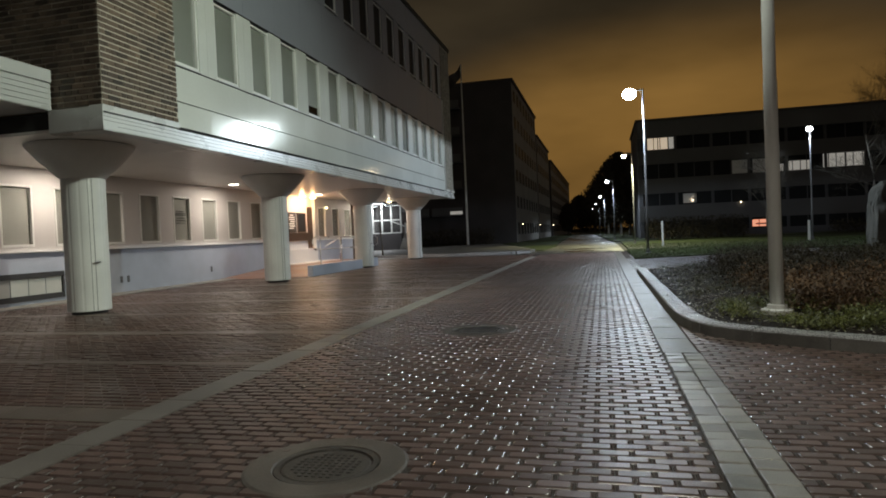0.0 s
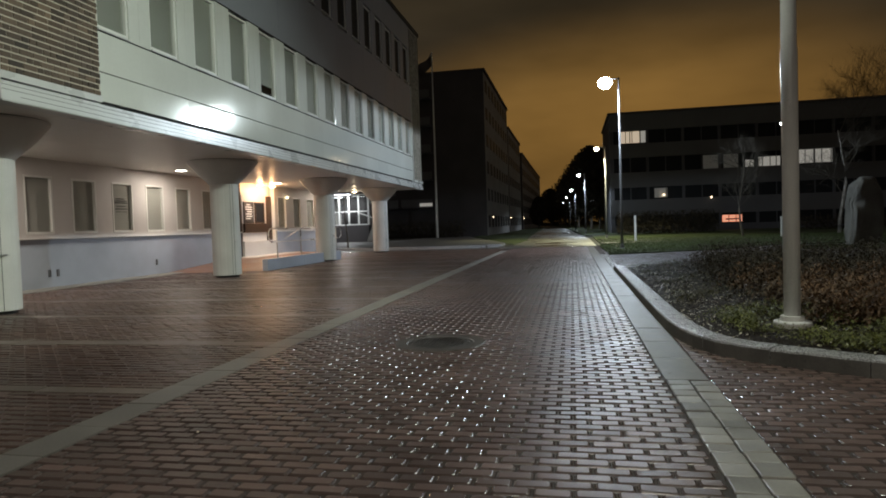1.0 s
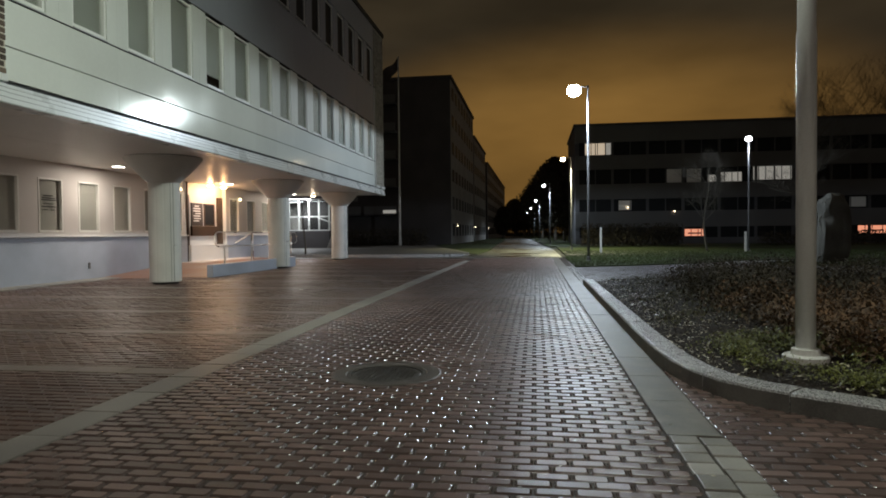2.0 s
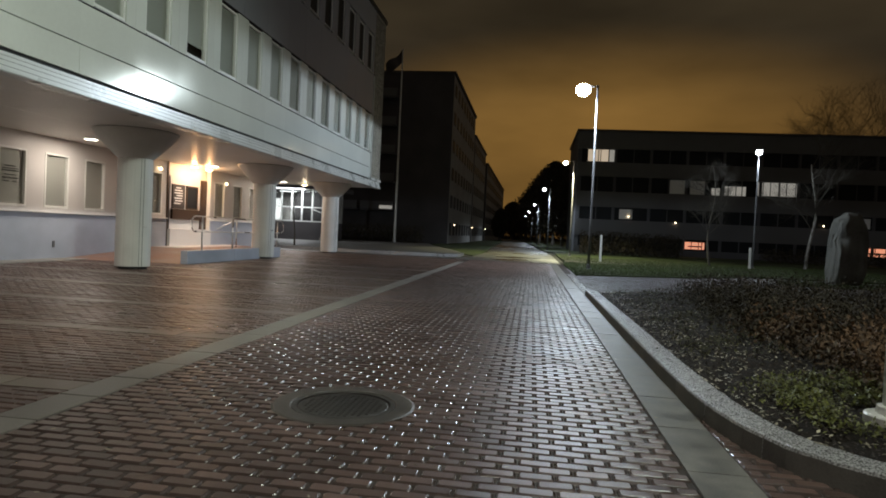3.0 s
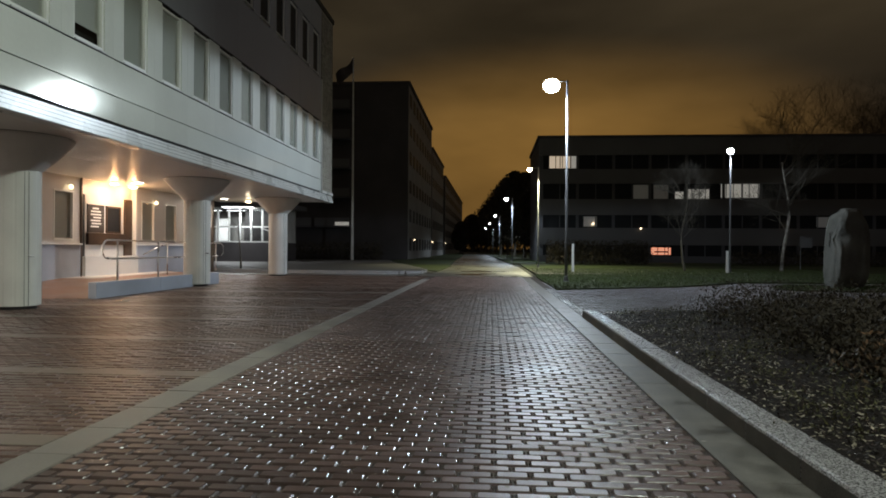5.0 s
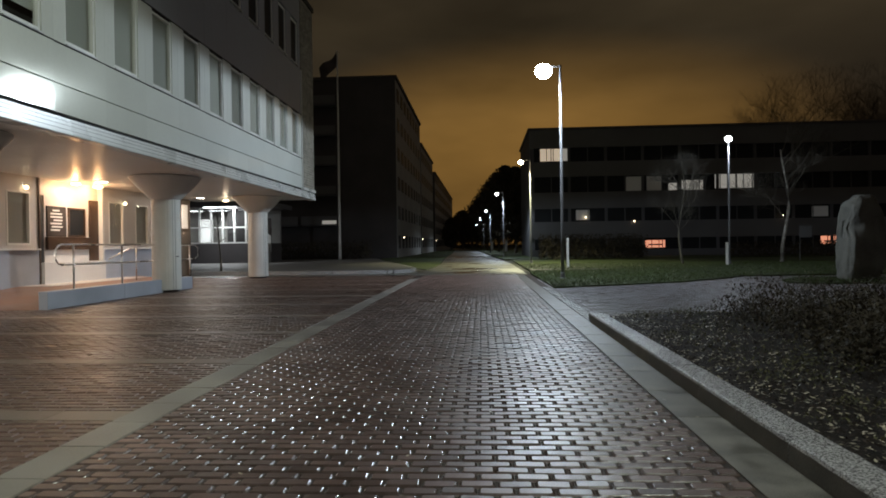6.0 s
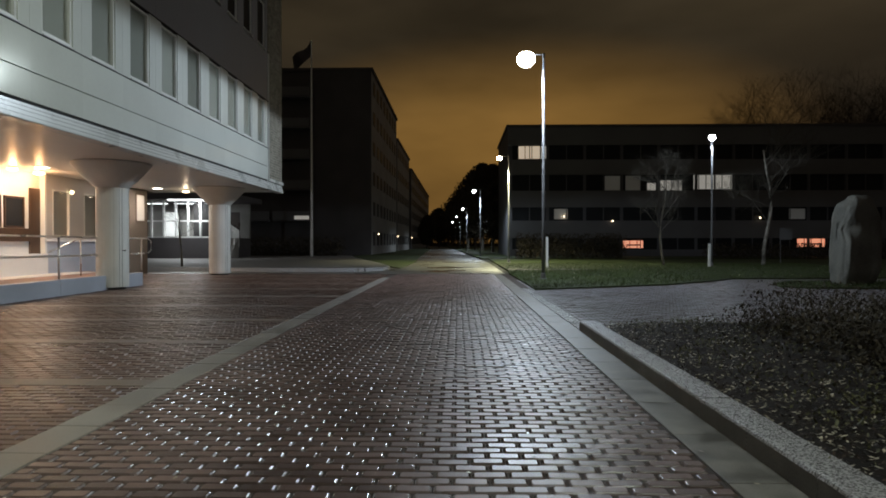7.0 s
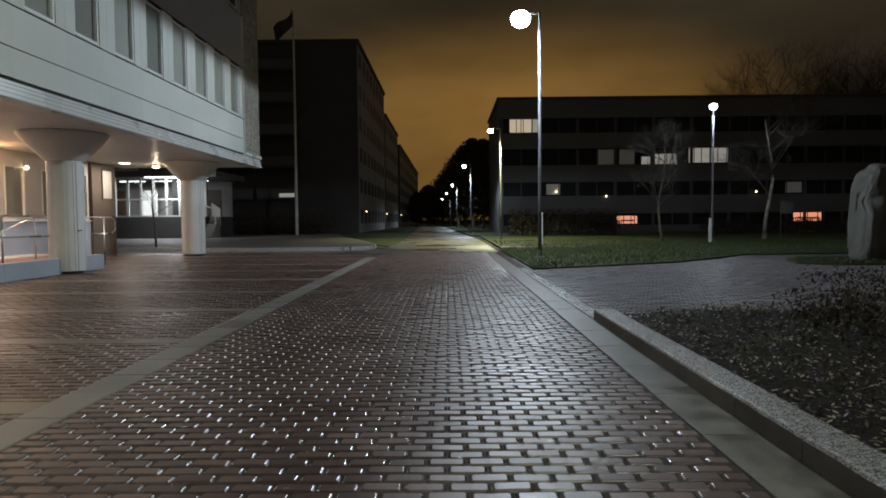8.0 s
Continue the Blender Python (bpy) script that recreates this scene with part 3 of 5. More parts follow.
def leaf_mass(name, spots, size, material, label, category, up=0.5):
    """Many single leaves: spots of (x, y, z)."""
    r = np.random.default_rng(len(spots))
    n = len(spots)
    p = np.array(spots)
    a = r.uniform(0, 2 * math.pi, n)
    tilt = r.uniform(-1.1, 1.1, n) * up
    s = size * r.uniform(0.55, 1.35, n)
    d = np.stack([np.cos(a) * np.cos(tilt), np.sin(a) * np.cos(tilt), np.sin(tilt)], 1)
    w = np.stack([-np.sin(a), np.cos(a), r.uniform(-0.6, 0.6, n) * up], 1)
    quads = np.stack([p - d * s[:, None], p + w * (s * 0.42)[:, None], p + d * s[:, None], p - w * (s * 0.42)[:, None]], 1)
    f = np.arange(4 * n).reshape(n, 4)
    return tagged(soup(name, quads.reshape(-1, 3).tolist(), f.tolist(), material), label, category, "", "stuff")


r = np.random.default_rng(11)
spots = []
for _ in range(6500):
    y = r.uniform(6.0, 19.8)
    x = edge_at(y) + 0.27 + r.exponential(1.4)
    if x < 13.5:
        spots.append((x, y, bed_height(x, y) + 0.012))
leaf_mass("fallen_leaves", spots, 0.022, M_LITTER, "pale wet fallen leaves scattered over the mulch", "leaf litter", 0.35)


def plant_spots(n, x_from, y0, y1, gap, rad, high, seed, count):
    rr = np.random.default_rng(seed)
    out = []
    for _ in range(n):
        y = rr.uniform(y0, y1)
        x = edge_at(y) + x_from + rr.exponential(gap)
        if x > 13.5:
            continue
        z = bed_height(x, y)
        h = high * rr.uniform(0.55, 1.25)
        for _ in range(count):
            q = rr.normal(0, rad, 2)
            t = rr.uniform(0.05, 1.0) ** 0.8
            out.append((x + q[0] * (0.4 + 0.6 * t), y + q[1] * (0.4 + 0.6 * t), z + h * t * max(0.25, 1 - (q[0] ** 2 + q[1] ** 2) / (5 * rad * rad))))
    return out


spots = []
for _ in range(16000):
    y = r.uniform(6.0, 19.8)
    x = edge_at(y) + 0.25 + r.exponential(1.6)
    if x < 12:
        spots.append((x, y, bed_height(x, y) + r.uniform(0.004, 0.02)))
leaf_mass("mulch_chips", spots, 0.016, M_MULCH, "dark bark mulch chips covering the bed", "mulch", 0.7)
leaf_mass("rust_perennials", plant_spots(250, 1.5, 8.6, 13.0, 1.9, 0.20, 0.38, 21, 120), 0.030, M_LEAF_RED, "withered rust-brown perennials filling the bed", "perennials", 1.0)
leaf_mass("green_groundcover", [s for s in plant_spots(210, 0.65, 6.7, 9.9, 1.1, 0.15, 0.13, 22, 110) if s[1] < 10.4 and math.hypot(s[0] - 2.27, s[1] - 8.78) > 0.34], 0.017, M_LEAF_GREEN, "low green ground cover round the pole", "ground cover", 0.9)
leaf_mass("green_tufts", plant_spots(170, 0.5, 11.0, 19.5, 1.9, 0.15, 0.12, 23, 40), 0.019, M_LEAF_OLIVE, "scattered green tufts among the mulch", "ground cover", 1.0)
leaf_mass("dark_shrubs", plant_spots(300, 1.7, 12.0, 18.7, 3.0, 0.30, 0.52, 24, 230), 0.026, M_LEAF_DARK, "dark bare-looking low shrubs at the back of the bed", "shrubs", 1.0)
spots = []
for _ in range(240):
    spots.append((r.uniform(-3.2, 1.2), r.uniform(1.5, 26), 0.006))
for _ in range(150):
    spots.append((r.uniform(1.3, 9), r.uniform(20.5, 29), 0.006))
leaf_mass("street_litter", spots, 0.020, M_LITTER, "a few small wet leaves stuck to the paving", "leaf litter", 0.15)

# ---- lawns ----
def lawn(name, outline, label, z=0.05):
    bm = bmesh.new()
    bm_poly(bm, outline, -0.044, z)
    return structure(name, bm, M_LAWN, label, "lawn")


LAWN_A = [(1.42, 27.8), (3.8, 28.9), (5.9, 30.0), (8.0, 31.9), (9.3, 33.4), (16, 34.0), (40, 34.2), (60, 62), (3.2, 62), (1.75, 62), (1.62, 40.2), (1.42, 37.0)]
LAWN_B = [(8.9, 29.1), (9.6, 28.5), (15.5, 28.0), (40, 27.0), (40, 31.6), (15.0, 31.4), (10.2, 31.2), (9.2, 30.2)]
lawn("lawn_main", LAWN_A, "short dark green lawn beside the street")
lawn("lawn_stone", LAWN_B, "grass island under the standing stone")
lawn("lawn_far", [(60, 63.5), (60, 320)] + [(x + 0.3, y) for x, y in reversed(FAR_EDGE[2:])] + [(1.2, 63.5)], "dark grass verge along the far street")
lawn("verge_left", [(-5.6, 47.5), (-3.75, 43.0)] + [(x - 5.05, y) for x, y in FAR_EDGE[1:6]] + [(-11, 180), (-11, 60)], "dark grass verge beside the asphalt", 0.03)
bm = bmesh.new()
bm_poly(bm, [(1.64, 40.2), (5.6, 40.6), (5.6, 41.2), (1.66, 41.4)], -0.04, 0.056)
structure("footpath", bm, M_PAVE_FAR, "narrow pale footpath crossing the lawn", "footpath")
bm = bmesh.new()
bm_poly(bm, [(8.0, 31.9), (9.3, 33.4), (16, 34.0), (40, 34.2), (40, 31.6), (15.0, 31.5), (10.2, 31.3), (9.1, 30.4), (8.7, 29.2)], -0.04, -0.002)
structure("stone_path", bm, M_PAVE_FAR, "pale path curving behind the standing stone", "footpath")


def inside(x, y, poly):
    c = False
    for (xa, ya), (xb, yb) in zip(poly, poly[1:] + poly[:1]):
        if (ya > y) != (yb > y) and x < (xb - xa) * (y - ya) / (yb - ya) + xa:
            c = not c
    return c


def blades(name, poly, n, box, seed, label, h=0.075):
    rr = np.random.default_rng(seed)
    vs, fs = [], []
    while len(fs) < n:
        x, y = rr.uniform(box[0], box[1]), box[2] + (box[3] - box[2]) * rr.random() ** 1.7
        if not inside(x, y, poly):
            continue
        a, k = rr.uniform(0, 6.28), h * rr.uniform(0.5, 1.3)
        lx, ly = rr.normal(0, 0.5) * k, rr.normal(0, 0.5) * k
        b = len(vs)
        w = 0.009
        vs += [(x - w * math.cos(a), y - w * math.sin(a), 0.045), (x + w * math.cos(a), y + w * math.sin(a), 0.045), (x + lx, y + ly, 0.05 + k)]
        fs.append((b, b + 1, b + 2))
    return tagged(soup(name, vs, fs, M_GRASS), label, "grass", "", "stuff")


blades("grass", LAWN_A, 30000, (1.4, 20, 27.8, 50), 31, "short wet grass blades of the lawn")
blades("grass_island", LAWN_B, 7000, (8.9, 16, 28, 31.4), 32, "tufty wet grass round the stone", 0.10)
r = np.random.default_rng(33)
spots = []
while len(spots) < 260:
    x, y = r.uniform(1.5, 16), r.uniform(28.7, 45)
    if inside(x, y, LAWN_A) or inside(x, y, LAWN_B):
        spots.append((x, y, 0.10))
leaf_mass("lawn_leaves", spots, 0.045, M_LITTER, "fallen leaves lying on the lawn", "leaf litter", 0.5)

# ---- raised walk on the far side of the yard ----
WALK = [(-40, 40.4), (-15, 40.4), (-9.0, 39.4), (-5.4, 39.6), (-4.4, 40.6), (-4.4, 42.5), (-5.6, 47.5), (-9, 60), (-11, 70), (-40, 70)]
bm = bmesh.new()
bm_poly(bm, WALK, -0.044, 0.15)
structure("pavement", bm, M_PAVE_FAR, "pale raised pavement behind a low kerb", "pavement")
kerb2 = thing("kerb_far", "low granite kerb of the raised pavement", "kerb", kind="structure")
pp = along(WALK[:9], 1.0)
for (xa, ya, a), (xb, yb, b) in zip(pp[20:], pp[21:]):
    bm = bmesh.new()
    nx, ny = math.sin(a), -math.cos(a)
    q = [(xa, ya), (xb, yb), (xb + nx * 0.14, yb + ny * 0.14), (xa + nx * 0.14, ya + ny * 0.14)]
    bm_poly(bm, q, -0.04, 0.155)
    part("kerb_stone", bm, M_KERB, kerb2)

# ---- office building on columns ----
FX, Y0, YW0, YW1, Y1, BACK = -8.75, 9.93, 12.1, 36.62, 38.7, -14.4
SOFFIT, ROOF, PITCH = 3.62, 12.7, 1.655
office = thing("office_building", "white-panelled office block with ribbon windows standing on flared columns", "building")


def bays():
    for k in range(15):
        a = 13.35 + PITCH * (k - 1)
        yield k, max(a, YW0), min(a + PITCH, YW1), 12.05 + PITCH * k


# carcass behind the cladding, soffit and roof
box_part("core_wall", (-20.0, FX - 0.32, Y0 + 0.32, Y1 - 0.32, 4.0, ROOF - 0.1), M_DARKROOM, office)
box_part("roof", (-20.2, FX + 0.06, Y0 - 0.04, Y1 + 0.04, ROOF - 0.1, ROOF + 0.12), M_JOINT, office, 0.01)
soffit = thing("soffit", "glossy cream metal panel soffit of the undercroft", "ceiling", kind="structure")
bm = bmesh.new()
y = Y0 - 0.05
while y < Y1 - 0.1:
    y2 = min(y + 1.655, Y1 - 0.1)
    for x0, x1 in ((-14.55, -11.6), (-11.6, -8.86)):
        bm_box(bm, x0 + 0.004, x1 - 0.004, y + 0.004, y2 - 0.004, SOFFIT, SOFFIT + 0.06, 0.004)
    y = y2
part("ceiling_panels", bm, M_SOFFIT, soffit)
box_part("ceiling_backing", (-20.0, -8.9, Y0 - 0.04, Y1 - 0.12, SOFFIT + 0.05, 3.99), M_JOINT, soffit)

# stepped white fascia round the slab edge
def fascia(x_out, ya, yb, name="fascia"):
    bm = bmesh.new()
    prof = [(-0.30, 3.58), (-0.02, 3.58), (0.0, 3.60), (0.0, 3.67), (-0.03, 3.675), (-0.03, 3.76), (-0.05, 3.765), (-0.05, 3.84), (-0.065, 3.845), (-0.065, 3.918), (-0.30, 3.918)]
    a = [bm.verts.new((x_out + o, ya, z)) for o, z in prof]
    b = [bm.verts.new((x_out + o, yb, z)) for o, z in prof]
    n = len(prof)
    for i in range(n):
        bm.faces.new((a[i], a[(i + 1) % n], b[(i + 1) % n], b[i]))
    bm.faces.new(a)
    bm.faces.new(list(reversed(b)))
    ob = part(name, bm, M_TRIM, office, "stepped white metal fascia")
    # Proud dark strips draw the shadow lines between the fascia steps.
    for o, z in ((-0.03, 3.684), (-0.05, 3.774), (-0.065, 3.852)):
        box_part("fascia_shade_line", (x_out + o - 0.02, x_out + o + 0.0012, ya + 0.004, yb - 0.004, z, z + 0.007), M_JOINT, office)
    return ob


fascia(FX + 0.05, YW0 + 0.002, Y1 + 0.03)
fascia(FX + 0.07, Y0 - 0.05, YW0 - 0.002)
bm = bmesh.new()
bm_box(bm, -9.9, FX + 0.068, Y0 - 0.075, Y0 - 0.052, 3.6, 4.03)
bm_box(bm, -9.9, FX + 0.062, Y0 - 0.052, Y0 + 0.30, 3.58, 3.76)
part("fascia_return", bm, M_TRIM, office)
bm = bmesh.new()
bm_box(bm, FX - 0.25, FX + 0.06, Y0 - 0.05, YW0 - 0.005, 3.935, 4.06, 0.008)
part("brick_ledge", bm, M_TRIM, office, "white metal ledge under the brickwork")
bm = bmesh.new()
bm_box(bm, FX - 0.25, FX + 0.06, YW1 + 0.03, Y1 + 0.03, 3.935, 4.06, 0.008)
part("brick_ledge", bm, M_TRIM, office, "white metal ledge under the brickwork")

# panels, one by one, each a hair out of plane
rng = np.random.default_rng(8)


def panel(name, ya, yb, za, zb, material, x=FX, tilt=0.0016, depth=0.10, lean=0.0, turn=0.0):
    bm = bmesh.new()
    bm_box(bm, -depth, 0.0, -(yb - ya) / 2 + 0.0015, (yb - ya) / 2 - 0.0015, -(zb - za) / 2, (zb - za) / 2, 0.003)
    ob = part(name, bm, material, office)
    ob.location = (x, (ya + yb) / 2, (za + zb) / 2)
    ob.rotation_euler = (0, lean + rng.normal(0, tilt), turn + rng.normal(0, tilt))
    return ob


box_part("panel_backing", (FX - 0.30, FX - 0.06, YW0, YW1, 3.94, 5.30), M_JOINT, office)
box_part("spandrel_backing", (FX - 0.30, FX - 0.06, YW0, YW1, 7.30, 9.30), M_JOINT, office)
box_part("parapet_backing", (FX - 0.30, FX - 0.06, YW0, YW1, 11.3, ROOF - 0.1), M_JOINT, office)
W_W, W_Z0, W_Z1 = 0.98, 5.37, 7.24


def office_window(k, ya, yb, y, z0, z1, upper):
    w = thing("window", "", "")
    w.parent = office
    del_w = y + W_W
    y = max(y, YW0 + 0.02)
    fw = 0.055
    bm = bmesh.new()
    for e in ((y, y + fw, z0, z1), (del_w - fw, del_w, z0, z1), (y + fw, del_w - fw, z0, z0 + fw + 0.02), (y + fw, del_w - fw, z1 - fw, z1)):
        bm_box(bm, FX - 0.14, FX - 0.035, *e, 0.006)
    part("frame", bm, M_FRAME, w)
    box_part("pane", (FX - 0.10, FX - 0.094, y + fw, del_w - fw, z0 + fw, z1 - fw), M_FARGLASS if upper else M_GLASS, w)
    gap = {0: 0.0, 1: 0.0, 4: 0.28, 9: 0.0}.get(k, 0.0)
    # Upper windows get a near-black sheet here, for the shade of unlit rooms.
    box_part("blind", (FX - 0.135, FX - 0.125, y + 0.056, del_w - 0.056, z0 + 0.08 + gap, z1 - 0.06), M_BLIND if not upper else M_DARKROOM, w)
    bm = bmesh.new()
    bm_box(bm, FX - 0.03, FX + 0.035, y - 0.01, del_w + 0.01, z0 - 0.035, z0 - 0.008, 0.005)
    part("sill", bm, M_TRIM, w)


for k, ya, yb, wy in bays():
    panel("facade_panel", ya, yb, 3.985, 4.530, M_PANEL, tilt=0.0042, lean=0.006, turn=-0.005)
    panel("facade_panel", ya, yb, 4.553, 5.308, M_PANEL, tilt=0.0042, lean=0.006, turn=-0.005)
    # Upper panels and piers take the dimmed tone, where little lamplight reaches.
    panel("spandrel_panel", ya, yb, 7.30, 9.28, M_SPANDREL, tilt=0.0008)
    panel("parapet_panel", ya, yb, 11.32, ROOF - 0.11, M_SPANDREL, tilt=0.0008)
    office_window(k, ya, yb, wy, W_Z0, W_Z1, False)
    office_window(k, ya, yb, wy, 9.38, 11.25, True)
    for z0, z1, m in ((5.335, 7.285, M_PANEL), (9.30, 11.30, M_SPANDREL)):
        if wy - 0.004 > ya + 0.02:
            panel("pier_panel", ya, wy - 0.004, z0, z1, m, x=FX - 0.012, tilt=0.0006)
        if yb > wy + W_W + 0.02:
            panel("pier_panel", wy + W_W + 0.004, yb, z0, z1, m, x=FX - 0.012, tilt=0.0006)
bm = bmesh.new()
bm_box(bm, FX - 0.05, FX + 0.012, YW0, YW1, 5.316, 5.334)
bm_box(bm, FX - 0.05, FX + 0.02, YW0, YW1, 7.282, 7.298)
part("joint_strip", bm, M_JOINT, office)
box_part("end_trim", (FX - 0.10, FX + 0.03, YW1, YW1 + 0.028, 3.94, 9.3), M_FRAME, office)

# brick ends
BL, BH, BJ, BED = 0.27, 0.080, 0.014, 0.030


def brick_wall(name, origin, along_x, length, z0, z1, alone_to, label, one=None, mass=None):
    """A wall of single bricks on a mortar bed. along_x: runs along x (faces -y), else along y (faces +x)."""
    w = thing(name, "", "")
    w.parent = office
    w["label"] = label
    meshes = {}

    def brick_mesh(l):
        key = round(l, 2)
        if key not in meshes:
            bm = bmesh.new()
            if along_x:
                bm_box(bm, -l / 2, l / 2, -0.012, 0.05, -BH / 2, BH / 2)
            else:
                bm_box(bm, -0.05, 0.012, -l / 2, l / 2, -BH / 2, BH / 2)
            bmesh.ops.bevel(bm, geom=list(bm.edges), offset=0.004, segments=1, affect="EDGES")
            meshes[key] = mesh_of(bm, "brick", one or M_BRICK)
        return meshes[key]
    far_v, far_f = [], []
    rr = np.random.default_rng(int(length * 100))
    row, z = 0, z0
    while z + BH < z1:
        s = -[0.0, 0.14, 0.07, 0.21][row % 4]
        while s < length - 0.02:
            l = BL if (row + int(s * 3)) % 3 else 0.128
            a, b = max(0.0, s), min(length, s + l)
            s += l + BJ
            if b - a < 0.04:
                continue
            mid, out = (a + b) / 2, rr.normal(0, 0.002)
            loc = (origin[0] + mid, origin[1] - out, z + BH / 2) if along_x else (origin[0] + out, origin[1] + mid, z + BH / 2)
            if z < alone_to:
                shared("brick", brick_mesh(b - a), w, loc)
            else:
                i = len(far_v)
                h, d = (b - a) / 2, 0.012 + out
                for u, v in ((-h, -BH / 2), (h, -BH / 2), (h, BH / 2), (-h, BH / 2)):
                    for q in (d, -0.04):
                        far_v.append((loc[0] + u, loc[1] - q, loc[2] + v) if along_x else (loc[0] + q, loc[1] + u, loc[2] + v))
                far_f += [(i, i + 2, i + 4, i + 6), (i, i + 1, i + 3, i + 2), (i + 2, i + 3, i + 5, i + 4), (i + 4, i + 5, i + 7, i + 6), (i + 6, i + 7, i + 1, i)]
        z += BH + BED
        row += 1
    if far_v:
        tagged(soup("upper_bricks", far_v, far_f, mass or M_BRICK_FAR, w), kind="stuff")
    if along_x:
        box_part("mortar", (origin[0], origin[0] + length, origin[1] + 0.002, origin[1] + 0.25, z0 - 0.01, z1), M_MORTAR, w)
    else:
        box_part("mortar", (origin[0] - 0.25, origin[0] - 0.002, origin[1] + 0.003, origin[1] + length - 0.003, z0 - 0.01, z1), M_MORTAR, w)
    return w


brick_wall("brick_wall", (FX + 0.02, Y0, 0), False, YW0 - Y0 - 0.01, 4.07, ROOF - 0.1, 6.6, "dark brown brick end wall with pale joints")
brick_wall("brick_return", (-13.0, Y0 - 0.012, 0), True, 13.0 + FX + 0.02, 4.07, ROOF - 0.1, 5.2, "shaded brown brick return wall")
brick_wall("brick_wall", (FX - 0.02, YW1 + 0.03, 0), False, Y1 - YW1 - 0.03, 4.07, ROOF - 0.1, 4.6, "grey-brown brick end bay, coloured paler as lit", M_BRICK_PALE, M_BRICK_PALE_MASS)
box_part("end_wall", (-20.0, FX - 0.3, Y1 - 0.3, Y1, 4.0, ROOF - 0.1), M_BRICK_FAR, office)

# columns with flared capitals
def column(y):
    c = thing("column", "white painted ribbed concrete column with a wide cone-shaped capital", "column", "columns under the office block", loc=(-10.70, y, 0))
    bm = bmesh.new()
    bm_lathe(bm, [(0.35, -0.012), (0.35, 0.08)], 36)
    part("base", bm, M_JOINT, c, "recessed black foot")
    bm = bmesh.new()
    bm_lathe(bm, [(0.425, 0.07), (0.43, 0.08), (0.43, 2.86), (0.43, 2.90)], 72, rib=0.006)
    part("shaft", bm, M_COLUMN, c)
    bm = bmesh.new()
    prof = [(0.43, 2.885)] + [(0.43 + 0.62 * t + 0.03 * math.sin(math.pi * t), 2.90 + 0.66 * t) for t in (0.0, 0.2, 0.4, 0.6, 0.8, 1.0)] + [(1.06, 3.604)]
    bm_lathe(bm, prof, 72, rib=0.003)
    part("capital", bm, M_COLUMN, c)
    bm = bmesh.new()
    bm_lathe(bm, [(1.03, 3.60), (1.03, 3.619)], 48)
    part("shadow_gap", bm, M_JOINT, c)
    # Two dark strips drawn as grooves; the shaft isn't cut there.
    for deg in (-26, -37):
        u = radians(deg)
        bm = bmesh.new()
        bm_tube(bm, [(0.427 * math.cos(u), 0.427 * math.sin(u), 0.08), (0.427 * math.cos(u), 0.427 * math.sin(u), 2.88)], 0.0055, 6)
        part("groove_strip", bm, M_JOINT, c, "dark strip drawn as a vertical groove")
    bm = bmesh.new()
    bm_box(bm, 0.415, 0.46, -0.25, -0.12, 1.10, 1.13, 0.008)
    part("latch", bm, M_STEEL, c)
    return c


col = column(11.45)
for y in (19.72, 27.98, 36.25):
    copy_thing(col, pose(-10.70, y, 0))

# ---- undercroft back wall ----
uw = thing("undercroft_wall", "cream wall with windows above a blue-grey plinth", "wall", kind="structure")
DOOR0, DOOR1, WALL_END = 27.25, 30.62, 37.3
WZ0, WZ1, SILL = 1.52, 3.14, 1.40
WIN = [7.63, 9.30, 10.98, 12.66, 14.32, 15.96, 17.64, 19.31, 20.96, 22.64, 24.36, 25.94, 31.0, 32.8, 34.55]
WWID = 0.98
for ya, yb in ((-4.0, DOOR0), (DOOR1, WALL_END)):
    box_part("plinth", (BACK - 0.3, BACK + 0.03, ya, yb, -0.03, SILL - 0.03), M_PLINTH, uw, 0.008, "blue-grey painted plinth")
    box_part("ledge", (BACK - 0.3, BACK + 0.10, ya, yb, SILL - 0.028, SILL + 0.02), M_WHITE, uw, 0.008, "white sill ledge")
    edges = [ya] + [e for w in WIN if ya <= w < yb for e in (w, w + WWID)] + [yb]
    for a, b in zip(edges[::2], edges[1::2]):
        box_part("wall_pier", (BACK - 0.3, BACK, a, b, SILL + 0.02, SOFFIT - 0.002), M_WALL, uw)
    for w in (w for w in WIN if ya <= w < yb):
        box_part("wall_head", (BACK - 0.3, BACK, w, w + WWID, WZ1, SOFFIT - 0.002), M_WALL, uw)
        box_part("wall_apron", (BACK - 0.3, BACK, w, w + WWID, SILL + 0.02, WZ0), M_WALL, uw)
for i, w in enumerate(WIN):
    g = thing("window", "white-framed window with a drawn grey blind", "window", "undercroft windows", "structure")
    bm = bmesh.new()
    for e in ((w + 0.002, w + 0.06, WZ0, WZ1), (w + WWID - 0.06, w + WWID - 0.002, WZ0, WZ1), (w + 0.06, w + WWID - 0.06, WZ0, WZ0 + 0.07), (w + 0.06, w + WWID - 0.06, WZ1 - 0.06, WZ1)):
        bm_box(bm, BACK - 0.10, BACK + 0.012, *e, 0.006)
    part("frame", bm, M_FRAME, g)
    box_part("pane", (BACK - 0.07, BACK - 0.064, w + 0.06, w + WWID - 0.06, WZ0 + 0.07, WZ1 - 0.06), M_GLASS, g)
    box_part("blind", (BACK - 0.095, BACK - 0.085, w + 0.061, w + WWID - 0.061, WZ0 + 0.071, WZ1 - 0.061), M_BLIND_PALE, g)
box_part("wall_pier", (BACK - 0.3, BACK, -4.0, Y0 - 0.06, SOFFIT, 4.018), M_WALL, uw)
